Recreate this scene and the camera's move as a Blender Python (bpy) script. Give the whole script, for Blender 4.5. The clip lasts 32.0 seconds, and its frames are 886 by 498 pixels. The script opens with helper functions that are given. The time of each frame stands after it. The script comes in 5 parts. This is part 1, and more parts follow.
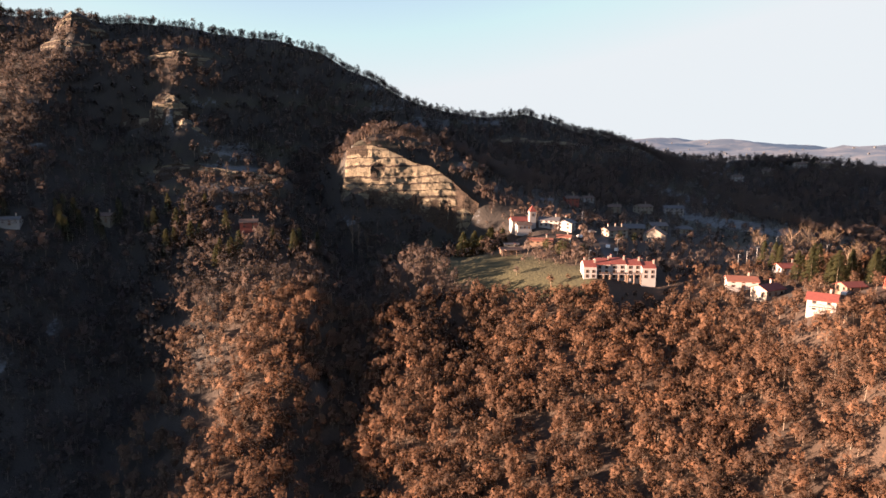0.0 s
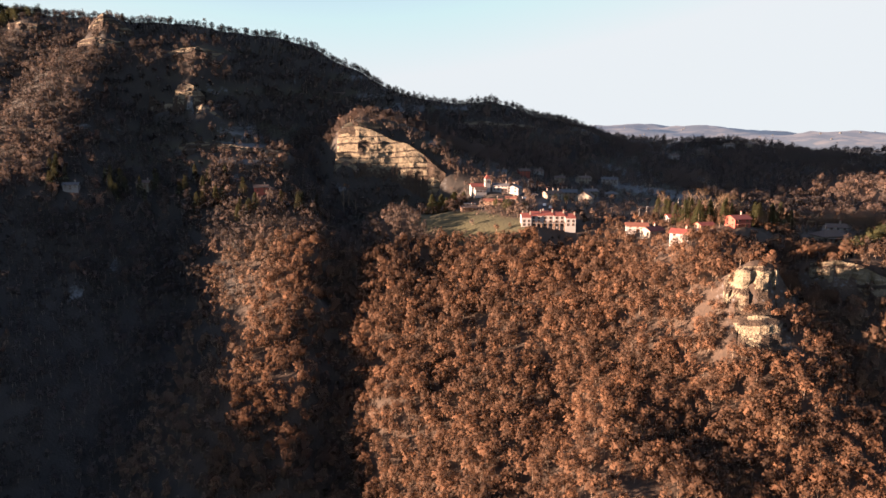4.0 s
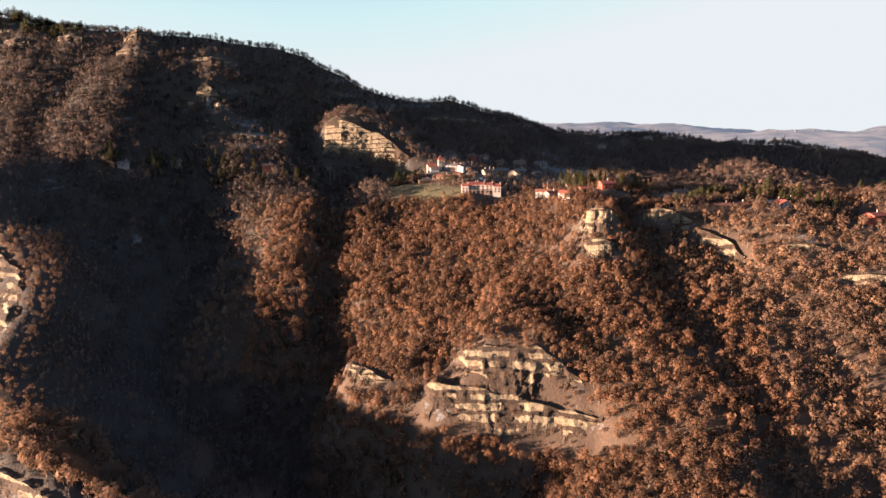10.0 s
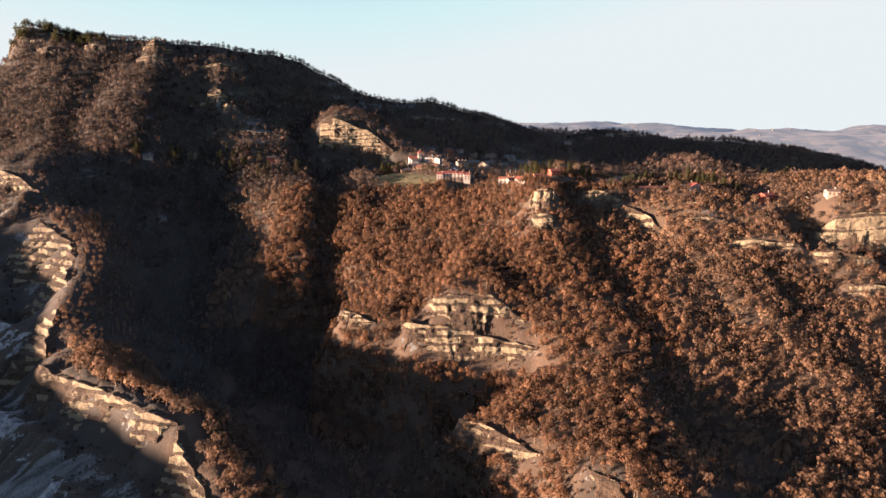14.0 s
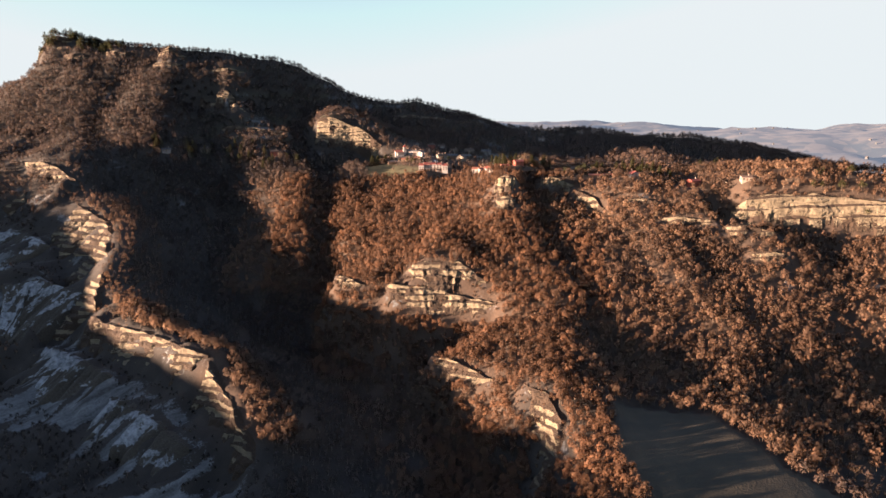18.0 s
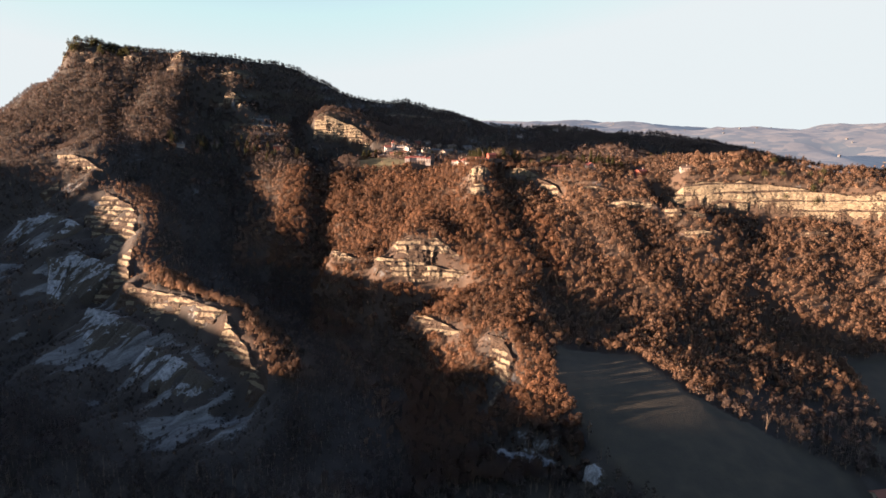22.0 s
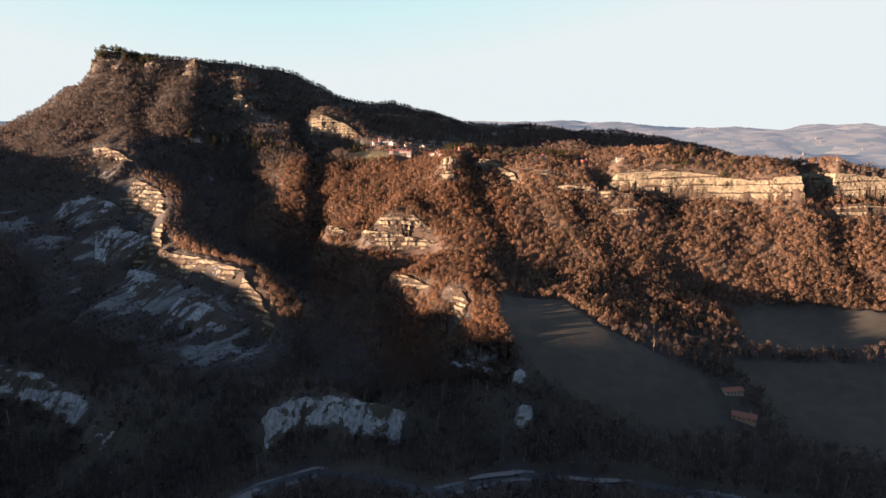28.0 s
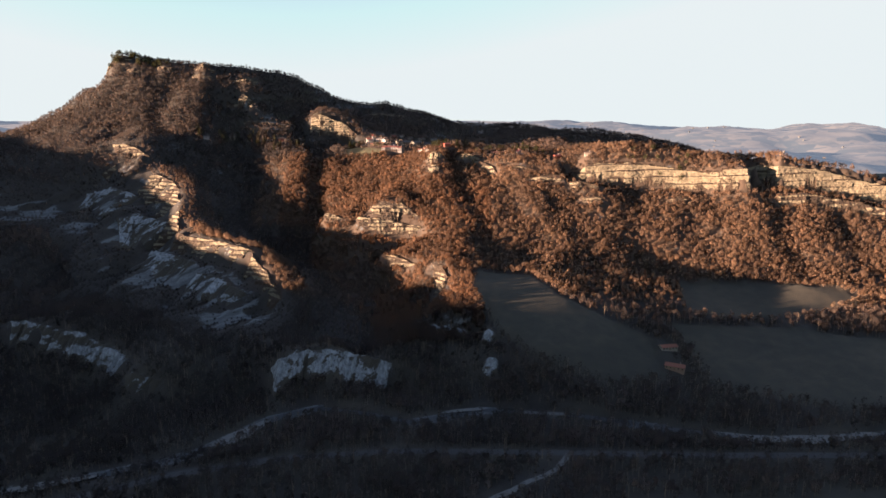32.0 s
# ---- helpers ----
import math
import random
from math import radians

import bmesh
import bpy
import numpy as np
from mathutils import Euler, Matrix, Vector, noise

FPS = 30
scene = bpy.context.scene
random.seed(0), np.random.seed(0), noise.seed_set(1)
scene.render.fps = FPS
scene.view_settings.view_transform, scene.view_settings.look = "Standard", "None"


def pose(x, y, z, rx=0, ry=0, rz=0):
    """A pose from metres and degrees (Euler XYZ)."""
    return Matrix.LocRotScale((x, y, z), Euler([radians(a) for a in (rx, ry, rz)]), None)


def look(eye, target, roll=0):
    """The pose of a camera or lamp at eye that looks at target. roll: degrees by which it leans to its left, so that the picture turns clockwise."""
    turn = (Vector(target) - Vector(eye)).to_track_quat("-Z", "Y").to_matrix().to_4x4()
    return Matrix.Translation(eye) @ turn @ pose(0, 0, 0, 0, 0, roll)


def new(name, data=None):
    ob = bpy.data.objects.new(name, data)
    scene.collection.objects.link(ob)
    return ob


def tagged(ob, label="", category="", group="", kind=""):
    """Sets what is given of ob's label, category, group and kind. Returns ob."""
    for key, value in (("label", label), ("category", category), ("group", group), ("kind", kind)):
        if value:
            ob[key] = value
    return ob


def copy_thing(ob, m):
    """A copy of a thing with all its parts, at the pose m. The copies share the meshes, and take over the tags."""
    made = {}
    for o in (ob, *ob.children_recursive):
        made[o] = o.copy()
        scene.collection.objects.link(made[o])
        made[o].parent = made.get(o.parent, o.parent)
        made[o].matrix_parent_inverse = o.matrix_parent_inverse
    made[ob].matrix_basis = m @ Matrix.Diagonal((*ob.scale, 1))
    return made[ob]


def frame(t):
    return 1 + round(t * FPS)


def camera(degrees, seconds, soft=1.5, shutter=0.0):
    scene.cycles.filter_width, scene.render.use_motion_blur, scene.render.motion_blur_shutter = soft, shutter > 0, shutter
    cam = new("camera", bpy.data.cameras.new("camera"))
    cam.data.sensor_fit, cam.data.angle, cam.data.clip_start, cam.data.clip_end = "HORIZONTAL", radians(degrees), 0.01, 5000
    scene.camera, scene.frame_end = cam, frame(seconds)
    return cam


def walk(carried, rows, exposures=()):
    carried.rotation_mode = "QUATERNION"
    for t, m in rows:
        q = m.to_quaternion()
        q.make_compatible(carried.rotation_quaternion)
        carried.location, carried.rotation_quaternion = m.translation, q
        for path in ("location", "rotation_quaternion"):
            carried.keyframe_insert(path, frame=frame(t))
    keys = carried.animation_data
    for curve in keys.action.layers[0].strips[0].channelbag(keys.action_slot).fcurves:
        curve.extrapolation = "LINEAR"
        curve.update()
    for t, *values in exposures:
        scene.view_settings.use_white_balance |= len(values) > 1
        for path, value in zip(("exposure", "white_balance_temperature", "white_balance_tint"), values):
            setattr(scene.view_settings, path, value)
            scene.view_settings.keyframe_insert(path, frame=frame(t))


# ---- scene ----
cam = camera(69.2, 32.0)
METRES, EYE, TILT, LEAN, TURN = 700.0, 300.0, -9.8, 0.0, 0.0
STOPS, KELVIN, TINT = 3.02, 6300.0, 26.0
ROWS = [
    (0.0, 0.0, 0.0, 0.0, 0.0, 0.0, -0.0),
    (0.5, 0.0013, -0.0144, -0.0027, -0.19, -0.19, 0.04),
    (1.0, 0.0024, -0.0289, -0.0059, -0.39, -0.39, 0.1),
    (1.5, 0.0036, -0.0434, -0.0087, -0.58, -0.63, 0.13),
    (2.0, 0.0048, -0.0581, -0.0119, -0.75, -0.71, 0.14),
    (2.5, 0.006, -0.0728, -0.0149, -0.93, -0.82, 0.18),
    (3.0, 0.0071, -0.0876, -0.018, -1.1, -1.0, 0.21),
    (3.5, 0.0081, -0.1024, -0.0211, -1.27, -1.11, 0.22),
    (5.5, 0.0133, -0.1623, -0.0327, -1.91, -1.28, 0.24),
    (6.0, 0.0144, -0.1774, -0.0358, -2.09, -1.28, 0.28),
    (6.5, 0.0159, -0.1926, -0.0386, -2.23, -1.28, 0.26),
    (7.0, 0.0173, -0.2079, -0.0414, -2.39, -1.34, 0.3),
    (7.5, 0.0185, -0.2234, -0.0442, -2.55, -1.37, 0.29),
    (8.0, 0.0195, -0.2389, -0.0475, -2.72, -1.33, 0.27),
    (8.5, 0.0209, -0.2545, -0.0504, -2.86, -1.32, 0.29),
    (9.0, 0.022, -0.2699, -0.0536, -3.0, -1.34, 0.29),
    (9.5, 0.0232, -0.2852, -0.0574, -3.1, -1.31, 0.27),
    (10.0, 0.0245, -0.301, -0.0598, -3.18, -1.39, 0.31),
    (10.5, 0.0258, -0.3165, -0.0627, -3.26, -1.38, 0.34),
    (11.0, 0.0268, -0.3321, -0.0653, -3.37, -1.42, 0.41),
    (11.5, 0.0283, -0.3475, -0.0683, -3.44, -1.45, 0.41),
    (12.0, 0.0293, -0.3631, -0.0719, -3.56, -1.4, 0.41),
    (12.5, 0.0309, -0.3787, -0.0746, -3.65, -1.41, 0.44),
    (13.0, 0.0317, -0.3945, -0.0771, -3.78, -1.44, 0.43),
    (13.5, 0.0333, -0.4099, -0.08, -3.81, -1.44, 0.46),
    (14.0, 0.0342, -0.4253, -0.0833, -3.92, -1.41, 0.44),
    (14.5, 0.0359, -0.4409, -0.086, -3.98, -1.41, 0.48),
    (16.5, 0.0402, -0.5032, -0.0974, -4.28, -1.42, 0.52),
    (17.0, 0.0414, -0.5185, -0.1006, -4.35, -1.42, 0.53),
    (17.5, 0.0428, -0.534, -0.1034, -4.39, -1.45, 0.55),
    (18.0, 0.0443, -0.5494, -0.1065, -4.42, -1.48, 0.56),
    (18.5, 0.0454, -0.5649, -0.1092, -4.46, -1.49, 0.57),
    (19.0, 0.0465, -0.5804, -0.1125, -4.53, -1.49, 0.6),
    (19.5, 0.0477, -0.5959, -0.1153, -4.59, -1.5, 0.6),
    (20.0, 0.0488, -0.6114, -0.1182, -4.66, -1.48, 0.55),
    (20.5, 0.0504, -0.6268, -0.1214, -4.69, -1.48, 0.58),
    (21.0, 0.0515, -0.6422, -0.1243, -4.76, -1.48, 0.55),
    (21.5, 0.0528, -0.6576, -0.1273, -4.8, -1.5, 0.54),
    (22.0, 0.0541, -0.6729, -0.1301, -4.83, -1.51, 0.55),
    (22.5, 0.0554, -0.6882, -0.1332, -4.86, -1.52, 0.55),
    (23.0, 0.0563, -0.7035, -0.1362, -4.93, -1.51, 0.53),
    (23.5, 0.0572, -0.7189, -0.1392, -4.99, -1.49, 0.54),
    (24.0, 0.0588, -0.7341, -0.1423, -5.03, -1.48, 0.55),
    (24.5, 0.0595, -0.7493, -0.1455, -5.09, -1.47, 0.53),
    (25.0, 0.061, -0.7633, -0.1483, -5.1, -1.45, 0.55),
    (25.5, 0.0617, -0.7788, -0.1512, -5.16, -1.46, 0.56),
    (26.0, 0.063, -0.794, -0.1543, -5.2, -1.45, 0.58),
    (26.5, 0.0642, -0.8092, -0.1573, -5.25, -1.45, 0.58),
    (28.5, 0.0693, -0.8711, -0.1685, -5.34, -1.46, 0.6),
    (29.0, 0.0706, -0.8875, -0.1715, -5.33, -1.46, 0.63),
    (29.5, 0.0718, -0.8998, -0.1739, -5.37, -1.5, 0.66),
    (30.0, 0.0731, -0.917, -0.1773, -5.38, -1.48, 0.66),
    (30.5, 0.0744, -0.9326, -0.1804, -5.42, -1.45, 0.67),
    (31.0, 0.0754, -0.9479, -0.1832, -5.46, -1.44, 0.64),
    (31.5, 0.0767, -0.9633, -0.186, -5.48, -1.45, 0.65),
    (32.0, 0.0781, -0.9787, -0.189, -5.5, -1.47, 0.66),
]
walk(cam, [(t, pose(0, 0, EYE, TILT, LEAN, TURN) @ pose(METRES * x, METRES * y, METRES * z, 90 + pitch, roll, yaw)) for t, x, y, z, yaw, pitch, roll in ROWS],
     [(0.0, STOPS, KELVIN, TINT), (32.0, STOPS, KELVIN, TINT - 4.0)])
# valley camera: a level flight backwards, away from the village


# ---- world, sun, exposure ----
SUN_AZ, SUN_EL = 258.0, 3.7      # degrees clockwise from +y, and above the horizon
world = bpy.data.worlds.new("sky")
scene.world = world
world.use_nodes = True
wt = world.node_tree
wt.nodes.clear()
sky = wt.nodes.new("ShaderNodeTexSky")
sky.sky_type = 'NISHITA'
sky.sun_disc = False
sky.sun_elevation = radians(SUN_EL)
sky.sun_rotation = radians(SUN_AZ)
sky.air_density, sky.dust_density, sky.ozone_density = 0.7, 0.2, 2.0
wb = wt.nodes.new("ShaderNodeBackground")
wb.inputs["Strength"].default_value = 0.058
wo = wt.nodes.new("ShaderNodeOutputWorld")
veil = wt.nodes.new("ShaderNodeHueSaturation")      # thin high haze pales the sky
veil.inputs["Saturation"].default_value = 0.6
veil.inputs["Hue"].default_value = 0.48
wt.links.new(sky.outputs[0], veil.inputs["Color"])
paling = veil.outputs[0]
for mode, colour in (('DARKEN', (1.66, 1.83, 1.48, 1)), ('MULTIPLY', (1.0, 1.035, 1.19, 1))):      # a pale, even band of haze along the horizon
    mixer = wt.nodes.new("ShaderNodeMix")
    mixer.data_type, mixer.blend_type = 'RGBA', mode
    mixer.inputs[0].default_value = 1.0
    mixer.inputs[7].default_value = colour
    wt.links.new(paling, mixer.inputs[6])
    paling = mixer.outputs[2]
wt.links.new(paling, wb.inputs[0])
wt.links.new(wb.outputs[0], wo.inputs[0])

sun = new("sun", bpy.data.lights.new("sun", 'SUN'))
sun.data.energy = 5.6
sun.data.angle = radians(0.9)
sun.data.color = (1.0, 0.685, 0.425)
sun_dir = Vector((math.sin(radians(SUN_AZ)) * math.cos(radians(SUN_EL)),
                  math.cos(radians(SUN_AZ)) * math.cos(radians(SUN_EL)), math.sin(radians(SUN_EL))))
sun.matrix_world = look(sun_dir * 1000, (0, 0, 0))


# ---- materials ----
def material(name):
    m = bpy.data.materials.new(name)
    m.use_nodes = True
    t = m.node_tree
    t.nodes.clear()
    out = t.nodes.new("ShaderNodeOutputMaterial")
    b = t.nodes.new("ShaderNodeBsdfPrincipled")
    t.links.new(b.outputs[0], out.inputs[0])
    return m, t, b


def node(t, kind, ins=(), operation="", data_type="", attribute_name=""):
    n = t.nodes.new(kind)
    if operation:
        n.operation = operation
    if data_type:
        n.data_type = data_type
    if attribute_name:
        n.attribute_name = attribute_name
    for k, v in dict(ins).items():
        if hasattr(v, "is_linked"):
            t.links.new(v, n.inputs[k])
        else:
            n.inputs[k].default_value = v
    return n


def noise_tex(t, vec, scale, detail=4.0, rough=0.55):
    return node(t, "ShaderNodeTexNoise", {"Vector": vec, "Scale": scale, "Detail": detail, "Roughness": rough}).outputs["Fac"]


def ramp(t, fac, *stops):
    n = node(t, "ShaderNodeValToRGB", {"Fac": fac})
    e = n.color_ramp.elements
    while len(e) < len(stops):
        e.new(0.5)
    for el, (p, c) in zip(e, stops):
        el.position, el.color = p, (*c, 1)
    return n.outputs["Color"]


def blend(t, fac, a, b):
    n = node(t, "ShaderNodeMix", {}, data_type='RGBA')
    for sock, v in ((n.inputs[0], fac), (n.inputs[6], a), (n.inputs[7], b)):
        if hasattr(v, "is_linked"):
            t.links.new(v, sock)
        else:
            sock.default_value = (*v, 1) if isinstance(v, tuple) else v
    return n.outputs[2]


def arith(t, op, a, b=0.0):
    n = node(t, "ShaderNodeMath", {}, operation=op)
    for i, v in enumerate((a, b)):
        if hasattr(v, "is_linked"):
            t.links.new(v, n.inputs[i])
        else:
            n.inputs[i].default_value = v
    return n.outputs[0]


def bump(t, b, height, strength, distance):
    n = node(t, "ShaderNodeBump", {"Height": height, "Strength": strength, "Distance": distance})
    t.links.new(n.outputs[0], b.inputs["Normal"])


def attr(t, name, out="Fac"):
    return node(t, "ShaderNodeAttribute", {}, attribute_name=name).outputs[out]


def plain(name, colour, rough=0.8, var=0.25, scale=0.6, metal=0.0):
    """A painted or mineral surface with blotches at two scales."""
    m, t, b = material(name)
    p = node(t, "ShaderNodeTexCoord").outputs["Object"]
    n1, n2 = noise_tex(t, p, scale, 5), noise_tex(t, p, scale * 9, 3)
    f = arith(t, 'ADD', arith(t, 'MULTIPLY', n1, 0.65), arith(t, 'MULTIPLY', n2, 0.35))
    lo = tuple(c * (1 - var) for c in colour)
    hi = tuple(min(1, c * (1 + var)) for c in colour)
    t.links.new(ramp(t, f, (0.32, lo), (0.68, hi)), b.inputs["Base Color"])
    b.inputs["Roughness"].default_value = rough
    b.inputs["Metallic"].default_value = metal
    bump(t, b, n2, 0.25, 0.03)
    return m


def ground_material():
    m, t, b = material("hillside_ground")
    p = node(t, "ShaderNodeTexCoord").outputs["Object"]
    big, mid, fine = noise_tex(t, p, 0.012, 5), noise_tex(t, p, 0.09, 5), noise_tex(t, p, 0.9, 4)
    # darker, cooler litter, with the shade of the valleys put into it
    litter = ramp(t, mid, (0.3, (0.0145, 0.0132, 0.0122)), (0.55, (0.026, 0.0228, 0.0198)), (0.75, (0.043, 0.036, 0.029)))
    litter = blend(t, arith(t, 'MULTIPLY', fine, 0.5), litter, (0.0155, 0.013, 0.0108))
    grass = ramp(t, arith(t, 'ADD', arith(t, 'MULTIPLY', mid, 0.6), arith(t, 'MULTIPLY', fine, 0.4)),
                 (0.3, (0.026, 0.027, 0.012)), (0.6, (0.056, 0.053, 0.022)), (0.8, (0.09, 0.078, 0.036)))
    field = ramp(t, arith(t, 'ADD', arith(t, 'MULTIPLY', big, 0.5), arith(t, 'MULTIPLY', mid, 0.5)),
                 (0.35, (0.022, 0.021, 0.016)), (0.5, (0.034, 0.031, 0.022)), (0.68, (0.056, 0.046, 0.031)))
    wash = noise_tex(t, node(t, "ShaderNodeMapping", {"Vector": node(t, "ShaderNodeMapping", {"Vector": p, "Rotation": (0, 0, radians(51.3))}).outputs[0], "Scale": (0.34, 0.05, 0.12)}).outputs[0], 1.0, 5, 0.6)
    rock = ramp(t, arith(t, 'ADD', arith(t, 'MULTIPLY', wash, 0.6), arith(t, 'ADD', arith(t, 'MULTIPLY', mid, 0.15), arith(t, 'MULTIPLY', fine, 0.25))),
                (0.36, (0.03, 0.032, 0.033)), (0.47, (0.07, 0.076, 0.08)), (0.58, (0.118, 0.128, 0.136)), (0.74, (0.165, 0.178, 0.187)))
    # russet oak leaves, kept lighter for the sunlit slopes
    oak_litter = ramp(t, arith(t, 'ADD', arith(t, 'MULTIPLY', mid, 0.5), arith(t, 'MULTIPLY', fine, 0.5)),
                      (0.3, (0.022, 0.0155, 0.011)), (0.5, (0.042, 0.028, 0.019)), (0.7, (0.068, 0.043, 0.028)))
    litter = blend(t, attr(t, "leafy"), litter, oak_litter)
    c = blend(t, attr(t, "grass"), litter, grass)
    c = blend(t, attr(t, "field"), c, field)
    edge = arith(t, 'ADD', attr(t, "bare"), arith(t, 'MULTIPLY', arith(t, 'SUBTRACT', fine, 0.5), 0.9))
    step = node(t, "ShaderNodeMapRange", {"Value": edge, "From Min": 0.42, "From Max": 0.58}).outputs[0]
    c = blend(t, step, c, rock)
    t.links.new(c, b.inputs["Base Color"])
    b.inputs["Roughness"].default_value = 0.95
    bump(t, b, arith(t, 'ADD', fine, mid), 0.6, 0.5)
    return m


def rock_material():
    m, t, b = material("bedded_sandstone")
    p = node(t, "ShaderNodeTexCoord").outputs["Object"]
    squash = node(t, "ShaderNodeMapping", {"Vector": p, "Scale": (0.035, 0.035, 0.56)}).outputs[0]
    beds = noise_tex(t, squash, 1.0, 5)
    patch, grain = noise_tex(t, p, 0.12, 5), noise_tex(t, p, 1.6, 4)
    streak = noise_tex(t, node(t, "ShaderNodeMapping", {"Vector": p, "Scale": (0.35, 0.35, 0.042)}).outputs[0], 1.0, 4)
    f = arith(t, 'ADD', arith(t, 'MULTIPLY', beds, 0.45), arith(t, 'ADD', arith(t, 'MULTIPLY', patch, 0.3), arith(t, 'MULTIPLY', grain, 0.25)))
    c = ramp(t, f, (0.3, (0.077, 0.06001, 0.03683)), (0.42, (0.11, 0.09001, 0.06013)), (0.56, (0.1628, 0.1383, 0.09396)), (0.72, (0.22, 0.1908, 0.1333)))
    dark = node(t, "ShaderNodeMapRange", {"Value": streak, "From Min": 0.56, "From Max": 0.72}).outputs[0]
    c = blend(t, arith(t, 'MULTIPLY', dark, 0.55), c, (0.056, 0.0476, 0.0364))
    ragged = noise_tex(t, p, 0.55, 5, 0.65)
    edge = arith(t, 'ADD', attr(t, "turf"), arith(t, 'MULTIPLY', arith(t, 'SUBTRACT', ragged, 0.5), 1.7))
    grassy = node(t, "ShaderNodeMapRange", {"Value": edge, "From Min": 0.44, "From Max": 0.58}).outputs[0]
    turf = ramp(t, grain, (0.3, (0.0135, 0.00864, 0.0056)), (0.5, (0.03, 0.01872, 0.0112)), (0.7, (0.0525, 0.0324, 0.0168)))
    c = blend(t, grassy, c, turf)
    t.links.new(c, b.inputs["Base Color"])
    b.inputs["Roughness"].default_value = 0.95
    bump(t, b, arith(t, 'ADD', arith(t, 'ADD', beds, grain), arith(t, 'MULTIPLY', grassy, ragged)), 1.0, 0.9)
    return m


def marl_material():
    """Grey clay and marl, washed into streaks, with soil and scrub in the hollows."""
    m, t, b = material("grey_marl")
    p = node(t, "ShaderNodeTexCoord").outputs["Object"]
    streak = noise_tex(t, node(t, "ShaderNodeMapping", {"Vector": p, "Scale": (0.4275, 0.459, 0.1026)}).outputs[0], 1.0, 5)
    grain, patch = noise_tex(t, p, 1.3, 4), noise_tex(t, p, 0.07, 4)
    f = arith(t, 'ADD', arith(t, 'MULTIPLY', streak, 0.55), arith(t, 'ADD', arith(t, 'MULTIPLY', grain, 0.2), arith(t, 'MULTIPLY', patch, 0.25)))
    c = ramp(t, f, (0.34, (0.045, 0.048, 0.05)), (0.45, (0.115, 0.126, 0.136)), (0.55, (0.21, 0.23, 0.25)), (0.7, (0.3, 0.325, 0.35)))
    ragged = noise_tex(t, p, 0.3, 5, 0.65)
    edge = arith(t, 'ADD', attr(t, "turf"), arith(t, 'MULTIPLY', arith(t, 'SUBTRACT', ragged, 0.5), 1.7))
    grassy = node(t, "ShaderNodeMapRange", {"Value": edge, "From Min": 0.44, "From Max": 0.58}).outputs[0]
    turf = ramp(t, grain, (0.3, (0.0209, 0.01836, 0.01482)), (0.5, (0.038, 0.03264, 0.02508)), (0.7, (0.057, 0.051, 0.03876)))
    c = blend(t, grassy, c, turf)
    t.links.new(c, b.inputs["Base Color"])
    b.inputs["Roughness"].default_value = 0.95
    bump(t, b, arith(t, 'ADD', streak, grain), 0.8, 0.7)
    return m


def foliage_material(name, stops, rough=0.9):
    """Leaf and twig clumps, tinted tree by tree and clump by clump."""
    m, t, b = material(name)
    c = ramp(t, attr(t, "tint"), *stops)
    t.links.new(c, b.inputs["Base Color"])
    b.inputs["Roughness"].default_value = rough
    b.inputs["Specular IOR Level"].default_value = 0.1
    through_leaf = node(t, "ShaderNodeBsdfTranslucent", {"Color": c}).outputs[0]
    both = node(t, "ShaderNodeMixShader", {0: 0.42, 1: b.outputs[0], 2: through_leaf}).outputs[0]
    gaps = node(t, "ShaderNodeBsdfTransparent").outputs[0]
    both = node(t, "ShaderNodeMixShader", {0: 0.42, 1: both, 2: gaps}).outputs[0]
    t.links.new(both, [n for n in t.nodes if n.type == 'OUTPUT_MATERIAL'][0].inputs[0])
    return m


GROUND, ROCK = ground_material(), rock_material()
MARL = marl_material()
WOODS = foliage_material("russet_winter_leaves", ((0.0, (0.05, 0.036, 0.029)), (0.35, (0.1, 0.063, 0.044)), (0.62, (0.15, 0.085, 0.053)),
                                                 (0.85, (0.208, 0.109, 0.063)), (1.0, (0.26, 0.167, 0.1))))
SLOPE_WOODS = foliage_material("brown_winter_leaves", ((0.0, (0.05, 0.04, 0.034)), (0.35, (0.1, 0.07, 0.053)), (0.62, (0.15, 0.095, 0.065)),
                                                 (0.85, (0.203, 0.121, 0.076)), (1.0, (0.255, 0.182, 0.12))))
# grey twigs; the cool cast of shade is put into the colour
GREY_WOODS = foliage_material("grey_brown_winter_twigs", ((0.0, (0.035, 0.0325, 0.032)), (0.35, (0.077, 0.062, 0.056)), (0.62, (0.118, 0.085, 0.07)), (0.85, (0.165, 0.11, 0.084)),
                                                          (1.0, (0.2035, 0.155, 0.122))))
EVERGREEN = foliage_material("evergreen_needles", ((0.0, (0.018, 0.023, 0.012)), (0.5, (0.044, 0.047, 0.022)), (1.0, (0.088, 0.08, 0.034))))
BARK = plain("grey_brown_bark", (0.12, 0.09, 0.065), 0.95, 0.4, 1.5)
WHITE_WALL = plain("white_render", (0.25, 0.236, 0.228), 0.85, 0.08, 0.5)
CREAM_WALL = plain("cream_render", (0.2, 0.18, 0.15), 0.85, 0.12, 0.5)
OCHRE_WALL = plain("ochre_render", (0.17, 0.115, 0.08), 0.85, 0.15, 0.5)
RED_WALL = plain("red_render", (0.216, 0.052, 0.0336), 0.85, 0.15, 0.5)
STONE_WALL = plain("rubble_stone", (0.16, 0.136, 0.104), 0.95, 0.3, 1.2)
RED_TILES = plain("red_clay_tiles", (0.174, 0.04243, 0.03128), 0.85, 0.25, 1.2)
ORANGE_TILES = plain("orange_clay_tiles", (0.168, 0.062, 0.039), 0.85, 0.25, 1.2)
